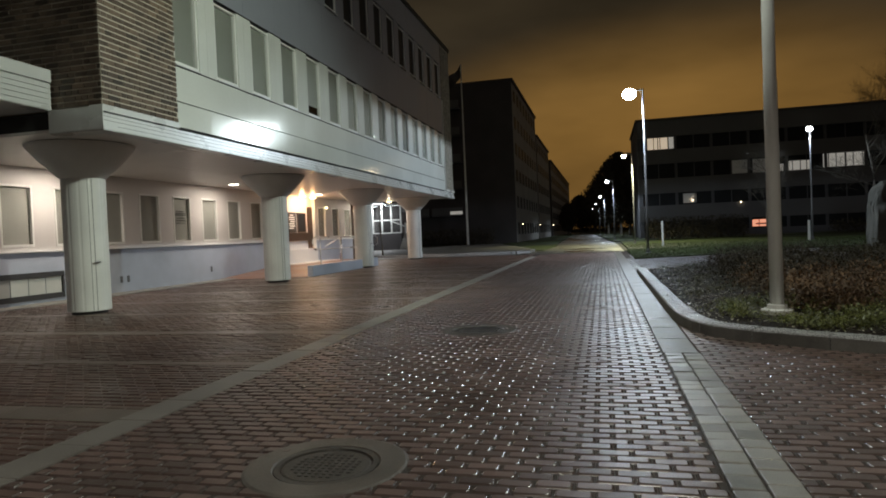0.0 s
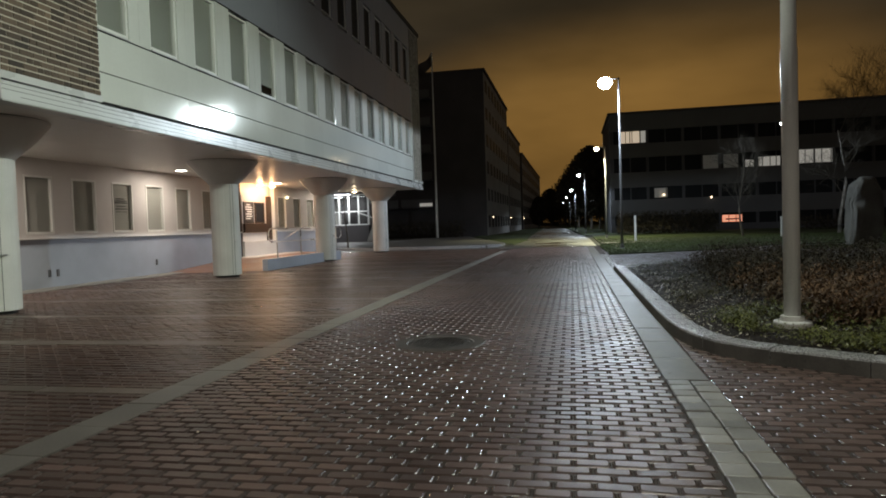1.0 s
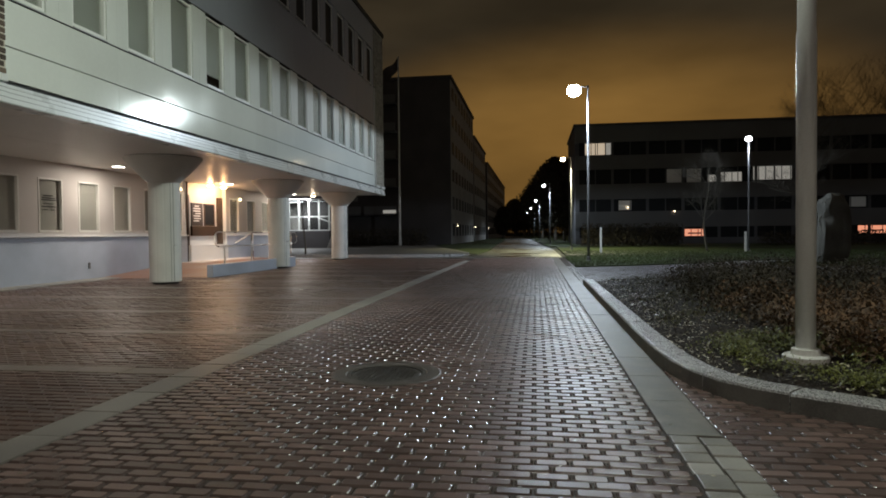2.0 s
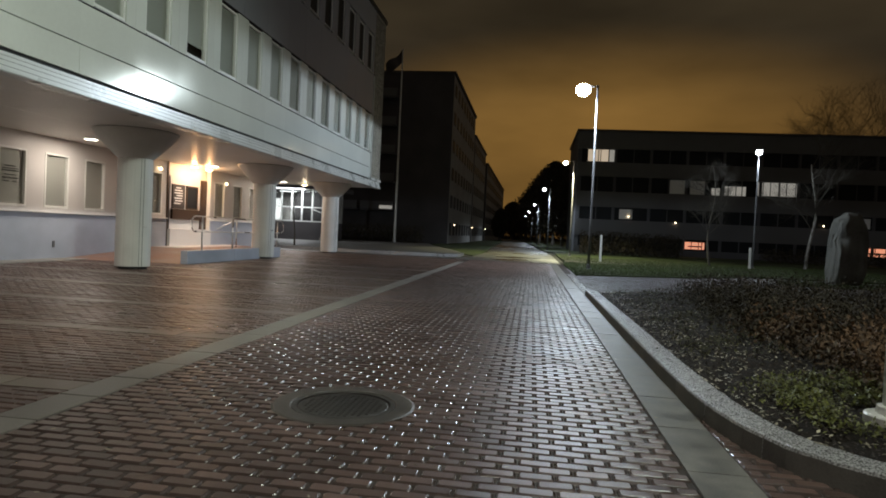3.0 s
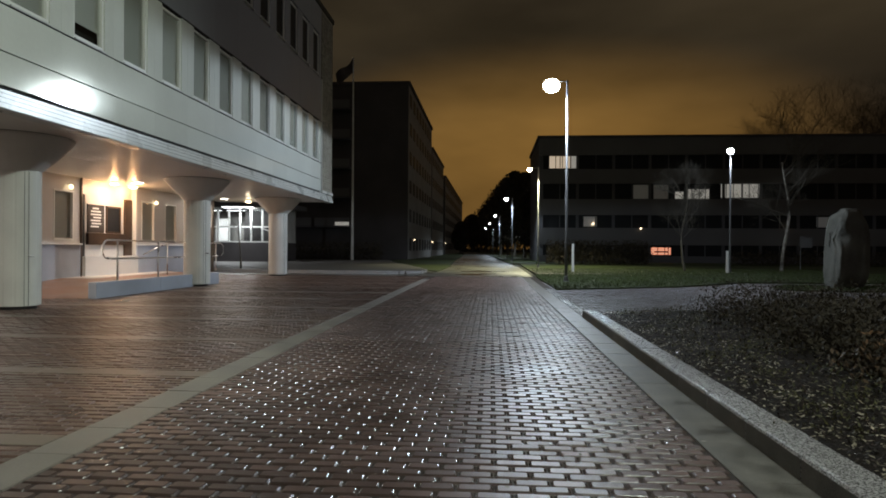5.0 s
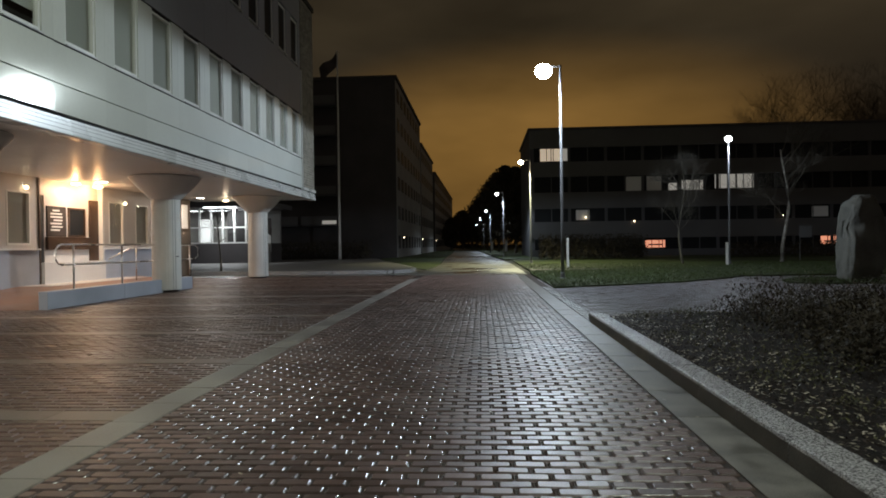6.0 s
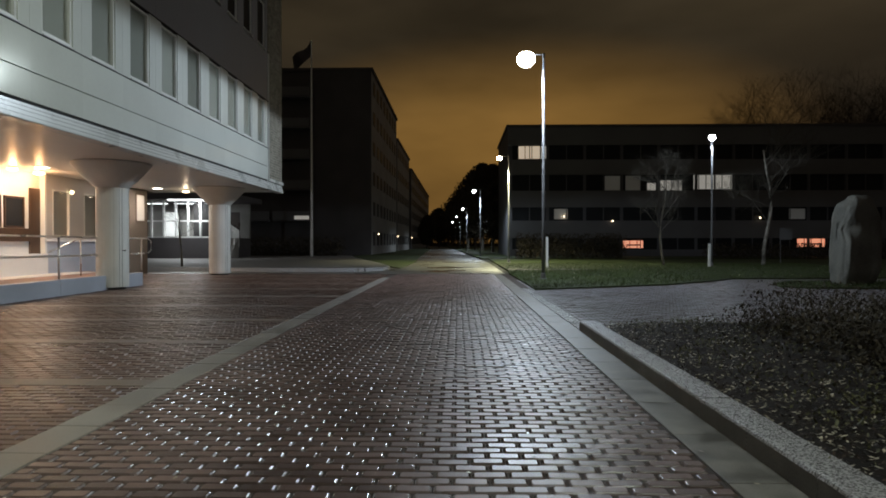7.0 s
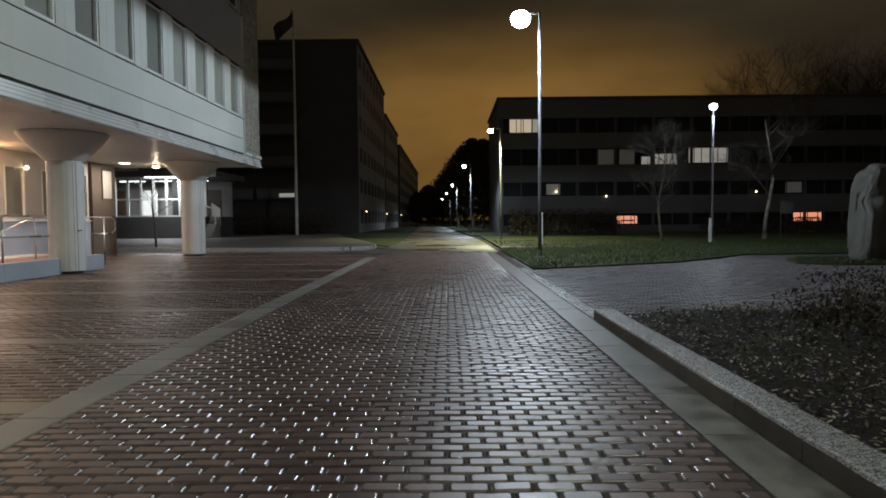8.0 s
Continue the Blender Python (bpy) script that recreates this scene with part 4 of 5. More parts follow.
box_part("end_cladding", (BACK - 0.1, BACK + 0.13, 35.62, WALL_END + 0.002, -0.03, SOFFIT - 0.004), mat("brown_grey_render", (0.12, 0.098, 0.080), 0.7, 0.0, 0.25, 5.0, 0.2, 60.0), uw, 0.01, "dull brown rendered end of the wall")
endw = thing("end_window", "narrow window in the brown end wall, reflection painted pale", "window")
box_part("frame", (BACK + 0.131, BACK + 0.16, 36.28, 37.02, 2.2, 3.42), M_WOOD, endw, 0.006)
# The pale pane stands in for a bright reflection in the glass.
box_part("pane", (BACK + 0.155, BACK + 0.168, 36.34, 36.96, 2.27, 3.35), M_BLIND_PALE, endw)
# notice on one window: lines too small to read
sign = thing("window_notice", "small printed notice behind the window glass", "sign")
for z0, z1, a, b in ((2.60, 2.63, 0.22, 0.60), (2.53, 2.555, 0.16, 0.70), (2.47, 2.50, 0.14, 0.72), (2.36, 2.385, 0.22, 0.62), (2.27, 2.30, 0.16, 0.70), (2.18, 2.205, 0.18, 0.40), (2.18, 2.205, 0.5, 0.66)):
    box_part("text_bar", (BACK - 0.066, BACK - 0.060, 19.37 + a, 19.37 + b, z0, z1), M_JOINT, sign)
# low basement window
bw = thing("basement_window", "low pale basement window in a dark frame", "window")
bm = bmesh.new()
for e in ((12.2, 14.45, 0.70, 0.84), (12.2, 14.45, 0.12, 0.26), (12.2, 12.26, 0.24, 0.74), (14.39, 14.45, 0.24, 0.74)):
    bm_box(bm, BACK + 0.03, BACK + 0.09, *e)
part("frame", bm, M_JOINT, bw)
for i in range(4):
    box_part("pane", (BACK + 0.032, BACK + 0.05, 12.28 + i * 0.53, 12.78 + i * 0.53, 0.25, 0.73), M_BLIND, bw)
# small valve boxes on the plinth
vb = thing("wall_outlet", "small grey metal outlet on the plinth", "outlet", "plinth outlets")
box_part("box", (BACK + 0.03, BACK + 0.06, 21.3, 21.38, 0.35, 0.55), M_GALV, vb, 0.006)
for y in (16.6, 16.9):
    copy_thing(vb, pose(0, y - 21.3, -0.03))
bm = bmesh.new()
bm_box(bm, BACK - 0.6, BACK - 0.3, -4.0, DOOR0, -0.04, SOFFIT)
bm_box(bm, BACK - 0.6, BACK - 0.3, DOOR1, WALL_END, -0.04, SOFFIT)
part("backing", bm, M_DARKROOM, uw)
box_part("end_return", (-20.0, BACK - 0.3, WALL_END - 0.2, WALL_END, -0.04, SOFFIT), M_WALL, uw)

# paving strip at the wall foot
strip = bmesh.new()
bm_box(strip, BACK + 0.03, BACK + 0.75, 4.0, 22.0, -0.03, 0.03, 0.006)
structure("wall_apron_strip", strip, M_SLAB, "pale concrete strip along the wall foot", "paving")

# ---- entrance ----
ent = thing("entrance", "warmly lit entrance screen with notice board and wooden rail", "entrance", kind="structure")
EX = BACK - 0.12
box_part("screen_wall", (EX - 0.1, EX, DOOR0 + 0.45, DOOR1, 0.28, SOFFIT - 0.002), M_WALL, ent)
box_part("jamb", (BACK - 0.3, BACK + 0.05, DOOR0, DOOR0 + 0.06, 0.0, SOFFIT - 0.003), M_WOOD, ent)
box_part("jamb", (BACK - 0.3, BACK + 0.06, DOOR1 - 0.10, DOOR1, 0.0, SOFFIT - 0.003), M_WHITE, ent)
# Near-black sheet, the darkness of the opening put into its colour.
box_part("dark_doorway", (EX - 0.09, EX - 0.02, DOOR0 + 0.06, DOOR0 + 0.45, 0.28, 3.1), M_JOINT, ent)
box_part("door_head", (EX - 0.09, EX, DOOR0 + 0.06, DOOR0 + 0.45, 3.1, SOFFIT - 0.002), M_WALL, ent)
door = thing("door", "dark glazed door leaf in a white frame", "door", kind="structure")
bm = bmesh.new()
for e in ((28.84, 28.90, 1.80, 2.78), (29.68, 29.74, 1.80, 2.78), (28.90, 29.68, 2.72, 2.78), (28.90, 29.68, 1.80, 1.86)):
    bm_box(bm, EX, EX + 0.05, *e, 0.005)
part("frame", bm, M_WOOD, door)
box_part("pane", (EX + 0.002, EX + 0.02, 28.90, 29.68, 1.86, 2.72), M_FARGLASS, door)
box_part("side_leaf", (EX, EX + 0.05, 29.98, 30.48, 0.36, 3.10), M_WOOD, door)
nb = thing("notice_board", "dark notice board with pale lines of print", "notice board")
box_part("board", (EX, EX + 0.04, 27.79, 28.72, 1.80, 2.78), M_BOARD, nb, 0.006)
for i, (a, b) in enumerate(((0.25, 0.6), (0.15, 0.72), (0.15, 0.74), (0.3, 0.74), (0.15, 0.7), (0.2, 0.74), (0.15, 0.6))):
    z = 2.62 - i * 0.105
    box_part("text_bar", (EX + 0.04, EX + 0.046, 27.79 + a, 27.79 + b, z, z + 0.05), M_WHITE, nb)
box_part("wooden_panel", (EX, EX + 0.10, 27.74, 29.96, 1.38, 1.79), M_WOOD, ent, 0.01, "dark stained wooden panel")
land = bmesh.new()
top = [(BACK + 0.031, 21.6, 0.004), (-10.88, 22.4, 0.004), (-10.88, 26.3, 0.30), (-10.88, 29.62, 0.30), (BACK + 0.031, 33.0, 0.30), (BACK + 0.031, 26.3, 0.30)]
hi = [land.verts.new(p) for p in top]
lo = [land.verts.new((x, y, -0.03)) for x, y, z in top]
land.faces.new((hi[0], hi[1], hi[2], hi[5]))
land.faces.new((hi[5], hi[2], hi[3], hi[4]))
land.faces.new(list(reversed(lo)))
for i in range(6):
    land.faces.new((lo[i], lo[(i + 1) % 6], hi[(i + 1) % 6], hi[i]))
structure("landing", land, mat("red_brown_landing", (0.26, 0.15, 0.11), 0.45, 0.0, 0.25, 5.0, 0.2, 100.0), "red-brown paved entrance landing", "landing")
bm = bmesh.new()
bm_box(bm, BACK + 0.03, -13.4, 26.4, 32.0, 0.295, 0.312, 0.004)
structure("landing_strip", bm, M_WALL, "pale strip before the entrance", "paving")
box_part("white_step", (EX, BACK + 0.16, DOOR0 + 0.06, DOOR1 - 0.1, 0.30, 0.98), M_WALL, ent, 0.008, "low white wall under the screen")
lw = thing("low_wall", "low blue-grey concrete wall edging the landing", "wall", kind="structure")
for a, b in ((22.35, 25.5), (25.51, 28.7), (28.71, 29.65)):
    box_part("wall_block", (-10.87, -10.65, a, b, -0.03, 0.41), M_PLINTH, lw, 0.012)
rail = thing("handrail", "stainless steel tube handrail on the landing wall", "handrail")
RX = -10.95
bm = bmesh.new()
loop = [(RX, 28.9, 1.48), (RX, 23.3, 1.50)] + [(RX, 23.3 - 0.24 * math.sin(a), 1.25 + 0.25 * math.cos(a)) for a in (0.5, 1.0, 1.57, 2.1, 2.6)] + [(RX, 23.3, 1.0), (RX, 28.9, 0.98)]
bm_tube(bm, loop, 0.024, 10)
part("top_rail", bm, M_STEEL, rail, smooth=True)
for y in (23.75, 25.9, 28.3):
    bm = bmesh.new()
    bm_tube(bm, [(RX, y, max(0.05, min(0.29, 0.3 * (y - 22.4) / 3.9 - 0.02))), (RX, y, 1.48)], 0.026, 10)
    part("post", bm, M_STEEL, rail, smooth=True)
rail2 = thing("handrail", "sloping steel handrail by the entrance steps", "handrail")
bm = bmesh.new()
bm_tube(bm, [(-11.4, 30.4, 0.98), (-11.4, 31.5, 0.98), (-11.35, 31.62, 1.08), (-11.35, 31.62, 1.38), (-11.4, 31.5, 1.48), (-11.5, 30.1, 1.48), (-12.6, 29.6, 1.48), (-12.9, 28.5, 1.05)], 0.022, 8)
part("rail", bm, M_STEEL, rail2, smooth=True)
for x, y, h in ((-11.42, 31.1, 1.47), (-12.6, 29.6, 1.46)):
    bm = bmesh.new()
    bm_tube(bm, [(x, y, 0.0 if y > 30 else 0.29), (x, y, h)], 0.022, 8)
    part("post", bm, M_STEEL, rail2, smooth=True)

# ---- ceiling and wall lamps of the undercroft ----
def downlight(y):
    d = thing("ceiling_light", "round flush ceiling light, switched on", "ceiling light", "undercroft ceiling lights", loc=(-13.25, y, SOFFIT))
    bm = bmesh.new()
    bm_lathe(bm, [(0.22, 0.0), (0.22, -0.02), (0.19, -0.03), (0.185, -0.012)], 32, caps=False)
    part("rim", bm, M_WHITE, d)
    bm = bmesh.new()
    bm_lathe(bm, [(0.185, -0.012), (0.185, -0.022)], 32)
    part("diffuser", bm, G_DISC, d, "glowing white diffuser")
    return d


dl = downlight(21.35)
lamp_disc((-13.25, 21.35, SOFFIT - 0.05), 58, NEUTRAL)
# The light at 13.95 is unseen, added to carry on the row.
for y in (13.95, 28.75, 36.1):
    copy_thing(dl, pose(-13.25, y, SOFFIT))
    lamp_disc((-13.25, y, SOFFIT - 0.05), 64 if y < 20 else 68, NEUTRAL)


def globe(x, y, z, watts, colour, r=0.13):
    g = thing("dome_lamp", "warm glowing flat glass dome lamp under the soffit", "lamp", "entrance dome lamps", loc=(x, y, z))
    bm = bmesh.new()
    bmesh.ops.create_uvsphere(bm, u_segments=24, v_segments=12, radius=r)
    bmesh.ops.scale(bm, vec=(1.5, 1.5, 0.55), verts=bm.verts[:])
    part("globe", bm, G_GLOBE, g, smooth=True)
    bm = bmesh.new()
    bm_lathe(bm, [(0.12, r * 0.3), (0.12, SOFFIT - z)], 20)
    part("fitting", bm, M_STEEL, g)
    lamp_point((x, y, z - r * 0.55 - 0.10), watts, colour, 0.08)


globe(-14.05, 29.80, 3.545, 46, AMBER, 0.11)
globe(-14.05, 28.60, 3.545, 38, AMBER, 0.10)
globe(-12.4, 36.9, 3.53, 11, WARM, 0.10)

def wall_globe(y, z):
    g = thing("wall_lamp", "small warm glass globe lamp on a wall bracket", "lamp", "undercroft wall lamps", loc=(BACK + 0.12, y, z))
    bm = bmesh.new()
    bmesh.ops.create_uvsphere(bm, u_segments=18, v_segments=10, radius=0.065)
    part("globe", bm, G_GLOBE, g, smooth=True)
    bm = bmesh.new()
    bm_tube(bm, [(-0.12, 0, 0.09), (-0.02, 0, 0.10), (0, 0, 0.05)], 0.014, 8)
    bm_box(bm, -0.125, -0.105, -0.04, 0.04, 0.03, 0.15, 0.004)
    part("bracket", bm, M_STEEL, g)
    return g


lamp = wall_globe(31.9, 3.10)
copy_thing(lamp, pose(BACK + 0.12, 26.62, 3.25))

# ---- lower canopy and wall beside the block ----
can = thing("canopy", "white ribbed canopy fascia joining the brick return", "canopy")
bm = bmesh.new()
bm_box(bm, -14.4, -9.84, -4.0, Y0 - 0.08, 4.02, 4.70)
part("slab", bm, M_TRIM, can)
for i in range(5):
    box_part("fascia_slat", (-9.84, -9.81, -4.0, Y0 - 0.08, 4.03 + i * 0.1, 4.122 + i * 0.1), M_TRIM, can, 0.006)
box_part("fascia_cap", (-9.86, -9.78, -4.0, Y0 - 0.08, 4.54, 4.78), M_TRIM, can, 0.01)
box_part("roof_upstand", (-12.2, -11.6, -4.0, Y0 - 0.1, 4.70, 5.35), M_SPANDREL, can, 0.01, "grey roof upstand")
box_part("upper_wall", (-13.4, -13.0, -4.0, Y0, 4.7, ROOF), M_FARDARK, can, 0.0, "dark wall above the canopy")

# ---- street lamps ----
def street_lamp(x, y, h, head, watts, colour, group, warm=False, dx=-0.62, aim=None, size=1.0, cone=178):
    t = thing("street_lamp", "slender galvanised street lamp, lit" + (", warm light" if warm else ", cool white light"), "street lamp", group, loc=(x, y, 0.20 if aim else 0))
    bm = bmesh.new()
    bm_lathe(bm, [(0.15, 0.0), (0.15, 0.06), (0.10, 0.08), (0.085, 0.24), (0.07, 0.26)] if not aim else [(0.19, -0.1), (0.19, 0.035), (0.18, 0.045), (0.12, 0.05), (0.115, 0.10), (0.09, 0.105)], 20)
    part("base", bm, M_POLE_WHITE if aim else M_GALV, t)
    bm = bmesh.new()
    bm_lathe(bm, [(0.062, 0.05), (0.062, 1.6), (0.054, 1.65), (0.042, h)] if not aim else [(0.082, 0.05), (0.082, 2.9), (0.076, 2.95), (0.07, h)], 16)
    part("pole", bm, M_POLE_WHITE if aim else M_GALV, t, smooth=True)
    if head == "arm":
        bm = bmesh.new()
        bm_tube(bm, [(0.05, 0, h - 0.06), (dx + 0.1, 0, h - 0.02)], 0.028, 8)
        part("arm", bm, M_GALV, t)
        c = (dx, 0, h - 0.14)
    else:
        c = (0.0, 0, h + 0.12)
    bm = bmesh.new()
    bm_lathe(bm, [(0.20 * size, c[2] + 0.05 * size), (0.19 * size, c[2] + 0.11 * size), (0.14 * size, c[2] + 0.15 * size), (0.05, c[2] + 0.17 * size)], 28, (c[0], c[1]))
    part("hood", bm, M_HEAD, t)
    bm = bmesh.new()
    # Lens made larger and rounder, the lamp's glare put into its shape.
    bm_lathe(bm, [(0.30 * size * math.sin(a), c[2] - 0.06 * size - 0.26 * size * math.cos(a)) for a in (0.1, 0.3, 0.5, 0.7, 0.9, 1.1, 1.3, 1.5, 1.7, 1.9, 2.1, 2.3, 2.45)], 28, (c[0], c[1]))
    part("lens", bm, G_STREET_WARM if warm else G_STREET, t, "glowing lamp lens", smooth=True)
    if watts:
        lamp_spot((x + c[0], y + c[1], c[2] - 0.50), watts, colour, *((80, 0.16, 0.55, aim) if aim else (160, 0.16, 0.45) if y > 60 else (cone, 0.16, 0.35) if cone < 178 else ()))
        # Second spot added so the aimed lamp also lights the ground.
        if aim:
            lamp_spot((x + c[0], y + c[1], c[2] - 0.46), watts * 0.32, colour, 150, 0.16, 0.4)
    return t


street_lamp(2.28, 32.6, 8.05, "arm", STREET_W, COOL, "lamps along the street", size=1.08)
street_lamp(2.55, 51.4, 7.0, "arm", STREET_W * 1.5, STREET_GREEN, "lamps along the street", True, size=0.55, cone=136)
street_lamp(1.41, 71.5, 6.5, "arm", STREET_W * 0.5, COOL, "lamps along the street", size=0.55)
street_lamp(0.55, 104.0, 6.5, "arm", STREET_W * 0.45, COOL, "lamps along the street", size=0.5)
for x, y in ((-0.33, 133.0), (-1.4, 165.0), (-4.2, 215.0)):
    street_lamp(x, y, 6.5, "arm", STREET_W * 0.5 if y < 140 else 0, COOL, "lamps along the street", size=0.5)
street_lamp(13.1, 45.0, 7.0, "top", STREET_W * 0.08, COOL, "lamps on the lawn", size=0.62)
# Unseen head assumed on this pole; spot aimed to brighten the facade.
street_lamp(2.27, 8.78, 8.6, "arm", STREET_W * 0.95, SOFT, "lamps along the street", aim=(-9.0, 14.0, 3.2))
# Unseen lamp behind the start, added to brighten pole, columns and near paving.
street_lamp(2.3, -13.0, 8.05, "arm", STREET_W * 1.25, (1.0, 0.94, 0.80), "lamps along the street", cone=166)

# ---- poles and posts ----
fp = thing("flagpole", "tall white flagpole with a limp dark flag", "flagpole", loc=(-13.7, 66.0, 0.15))
bm = bmesh.new()
bm_lathe(bm, [(0.14, 0.0), (0.13, 0.8), (0.06, 18.9), (0.09, 18.95), (0.02, 19.1)], 16)
part("pole", bm, M_POLE_WHITE, fp, smooth=True)
bm = bmesh.new()
grid = [[bm.verts.new((-0.08 - 1.65 * u * (1 - 0.10 * v), 0.20 * math.sin(7 * u + 2 * v), 19.0 - 1.25 * v - 1.55 * u - 0.15 * math.sin(5 * u))) for v in np.linspace(0, 1, 8)] for u in np.linspace(0, 1, 12)]
for a, b in zip(grid, grid[1:]):
    for i in range(7):
        bm.faces.new((a[i], a[i + 1], b[i + 1], b[i]))
part("flag", bm, M_FLAG, fp, "limp dark flag", smooth=True)


def marker_post(x, y, h, w):
    t = thing("marker_post", "short white marker post on the lawn", "post", "white posts", loc=(x, y, 0.04))
    bm = bmesh.new()
    bm_box(bm, -w, w, -w, w, 0.0, h, 0.01)
    part("post", bm, M_WHITE, t)
    box_part("cap", (-w - 0.01, w + 0.01, -w - 0.01, w + 0.01, h, h + 0.03), M_GALV, t, 0.005)


marker_post(3.86, 43.0, 1.6, 0.06)
marker_post(12.7, 44.3, 1.25, 0.06)
sp = thing("sign_post", "small square sign on a thin post", "sign", loc=(20.3, 52.0, 0.04))
bm = bmesh.new()
bm_tube(bm, [(0, 0, 0), (0, 0, 2.2)], 0.03, 8)
part("post", bm, M_GALV, sp)
box_part("plate", (-0.05, 0.75, -0.03, -0.01, 1.5, 2.25), M_FARBAND, sp, 0.005)

# ---- standing stone: one rough mesh ----
bm = bmesh.new()
bmesh.ops.create_icosphere(bm, subdivisions=5, radius=1.0)
for v in bm.verts:
    p = v.co
    n1 = noise.fractal(Vector((p.x * 1.1 + 3, p.y * 1.1, p.z * 1.1)), 1.0, 2.0, 4)
    sq = [math.copysign(abs(c) ** 0.5, c) for c in p]
    lean = 0.10 * (sq[2] + 1)
    taper = 1.0 - 0.11 * max(0.0, sq[2] + 0.1) - 0.12 * max(0, sq[2]) ** 3
    v.co = Vector((sq[0] * 0.54 * taper + lean, sq[1] * 0.55 * taper, sq[2] * 1.42 + 1.36)) + p.normalized() * (0.13 * n1)
    d = math.hypot(v.co.x + 0.32, v.co.z - 1.75)
    if v.co.y < 0 and d < 0.30:
        v.co.y += 0.28 * (1 - d / 0.30)
stone = part("standing_stone", bm, M_ROCK, smooth=True)
stone.location = (11.25, 29.6, 0.0)
tagged(stone, "tall rough granite standing stone on the grass", "stone")

# ---- trees ----
def branch(bm, p, d, length, radius, depth, rr, twigs, spread=0.55):
    pts, q, dd = [p], p.copy(), d.copy()
    n = 4
    for i in range(n):
        dd = (dd + Vector((rr.normal(0, 0.10), rr.normal(0, 0.10), rr.normal(0.03, 0.06)))).normalized()
        q = q + dd * (length / n)
        pts.append(q.copy())
    bm_tube(bm, pts, radius, 7 if depth > 2 else (5 if depth > 1 else 3), radius * 0.55)
    if depth == 0:
        return
    for i in range(twigs):
        t = rr.uniform(0.35, 1.0)
        k = min(n - 1, int(t * n))
        base = pts[k].lerp(pts[k + 1], t * n - k)
        side = Vector((rr.normal(), rr.normal(), rr.normal(0.35, 0.5))).normalized()
        branch(bm, base, (dd * (1 - spread) + side * spread).normalized(), length * rr.uniform(0.45, 0.68), radius * 0.48 * (1.2 - 0.4 * t), depth - 1, rr, twigs, spread)


def bare_tree(x, y, h, r, material, label, seed, depth=3, twigs=5, z=0.0, group="", twig=None):
    t = thing("tree", label, "tree", group, loc=(x, y, z))
    rr = np.random.default_rng(seed)
    bm = bmesh.new()
    pts = [Vector((0.02 * h * math.sin(k * 0.9 + seed), 0.015 * h * math.cos(k * 1.3 + seed), h * 0.72 * k / 6)) - Vector((0.02 * h * math.sin(seed), 0.015 * h * math.cos(seed), 0)) for k in range(7)]
    bm_tube(bm, pts, r, 9, r * 0.4)
    part("trunk", bm, material, t, smooth=True)
    bm = bmesh.new()
    for i in range(int(6 + h * 0.6)):
        k = rr.uniform(2.0, 5.9)
        base = pts[int(k)].lerp(pts[int(k) + 1], k - int(k))
        a = rr.uniform(0, 6.28)
        d = Vector((math.cos(a), math.sin(a), rr.uniform(0.4, 1.3))).normalized()
        branch(bm, base, d, h * rr.uniform(0.18, 0.32), r * 0.26, depth - 1, rr, twigs)
    part("crown", bm, twig or M_TWIG, t)
    return t


bare_tree(11.0, 46.5, 7.4, 0.075, M_BARK, "young bare tree on the lawn", 3, 4, 7, twig=M_TWIG_PALE)
bare_tree(17.3, 48.0, 9.5, 0.12, M_BIRCH, "pale birch trunk with sparse bare twigs", 5, 4, 6, twig=M_TWIG_PALE)
bare_tree(-14.6, 41.5, 4.6, 0.06, M_BARK, "small bare tree before the lit pavilion", 7, 3, 4, 0.15)
for i, (x, y, h, s) in enumerate(((37, 96, 22, 12), (43, 99, 24, 13), (52, 95, 23, 14), (47, 93, 22, 17), (55, 99, 24, 18), (58, 98, 25, 15), (64, 96, 22, 16))):
    bare_tree(x, y, h, 0.16, M_BARK, "tall bare tree behind the apartment block", s, 4, 7, group="trees behind the block")


def leafy(x, y, h, w, seed):
    """A far evergreen: trunk, limbs and a ragged crown of many small clumps."""
    t = thing("tree", "dark dense tree at the far end of the street", "tree", "far street trees", loc=(x, y, 0))
    rr = np.random.default_rng(seed)
    bm = bmesh.new()
    bm_tube(bm, [(0, 0, 0), (0.1, 0, h * 0.4), (0, 0.1, h * 0.9)], 0.25, 8, 0.05)
    for _ in range(10):
        a, z = rr.uniform(0, 6.28), h * rr.uniform(0.25, 0.8)
        bm_tube(bm, [(0, 0, z), (w * 0.5 * math.cos(a), w * 0.5 * math.sin(a), z + h * 0.1)], 0.07, 5, 0.02)
    part("trunk", bm, M_BARK, t)
    n = 5200
    u = rr.random(n) ** 0.8
    prof = np.sin(np.pi * np.clip(u * 0.92 + 0.06, 0, 1)) ** 0.7
    a = rr.uniform(0, 2 * np.pi, n)
    lump = 0.75 + 0.25 * np.sin(a * 3 + seed) * np.cos(u * 9 + seed)
    rad = 1.3 * w * prof * lump * np.sqrt(rr.random(n))
    p = np.stack([rad * np.cos(a), rad * np.sin(a), h * (0.16 + 0.84 * u)], 1)
    s = rr.uniform(0.12, 0.34, n)[:, None]
    d1, d2 = rr.normal(0, 1, (n, 3)), rr.normal(0, 1, (n, 3))
    d1 /= np.linalg.norm(d1, axis=1)[:, None]
    d2 /= np.linalg.norm(d2, axis=1)[:, None]
    q = np.stack([p - d1 * s, p + d2 * s * 0.6, p + d1 * s, p - d2 * s * 0.6], 1).reshape(-1, 3)
    crown = soup("crown", q.tolist(), np.arange(4 * n).reshape(n, 4).tolist(), M_LEAF_DARK, t)


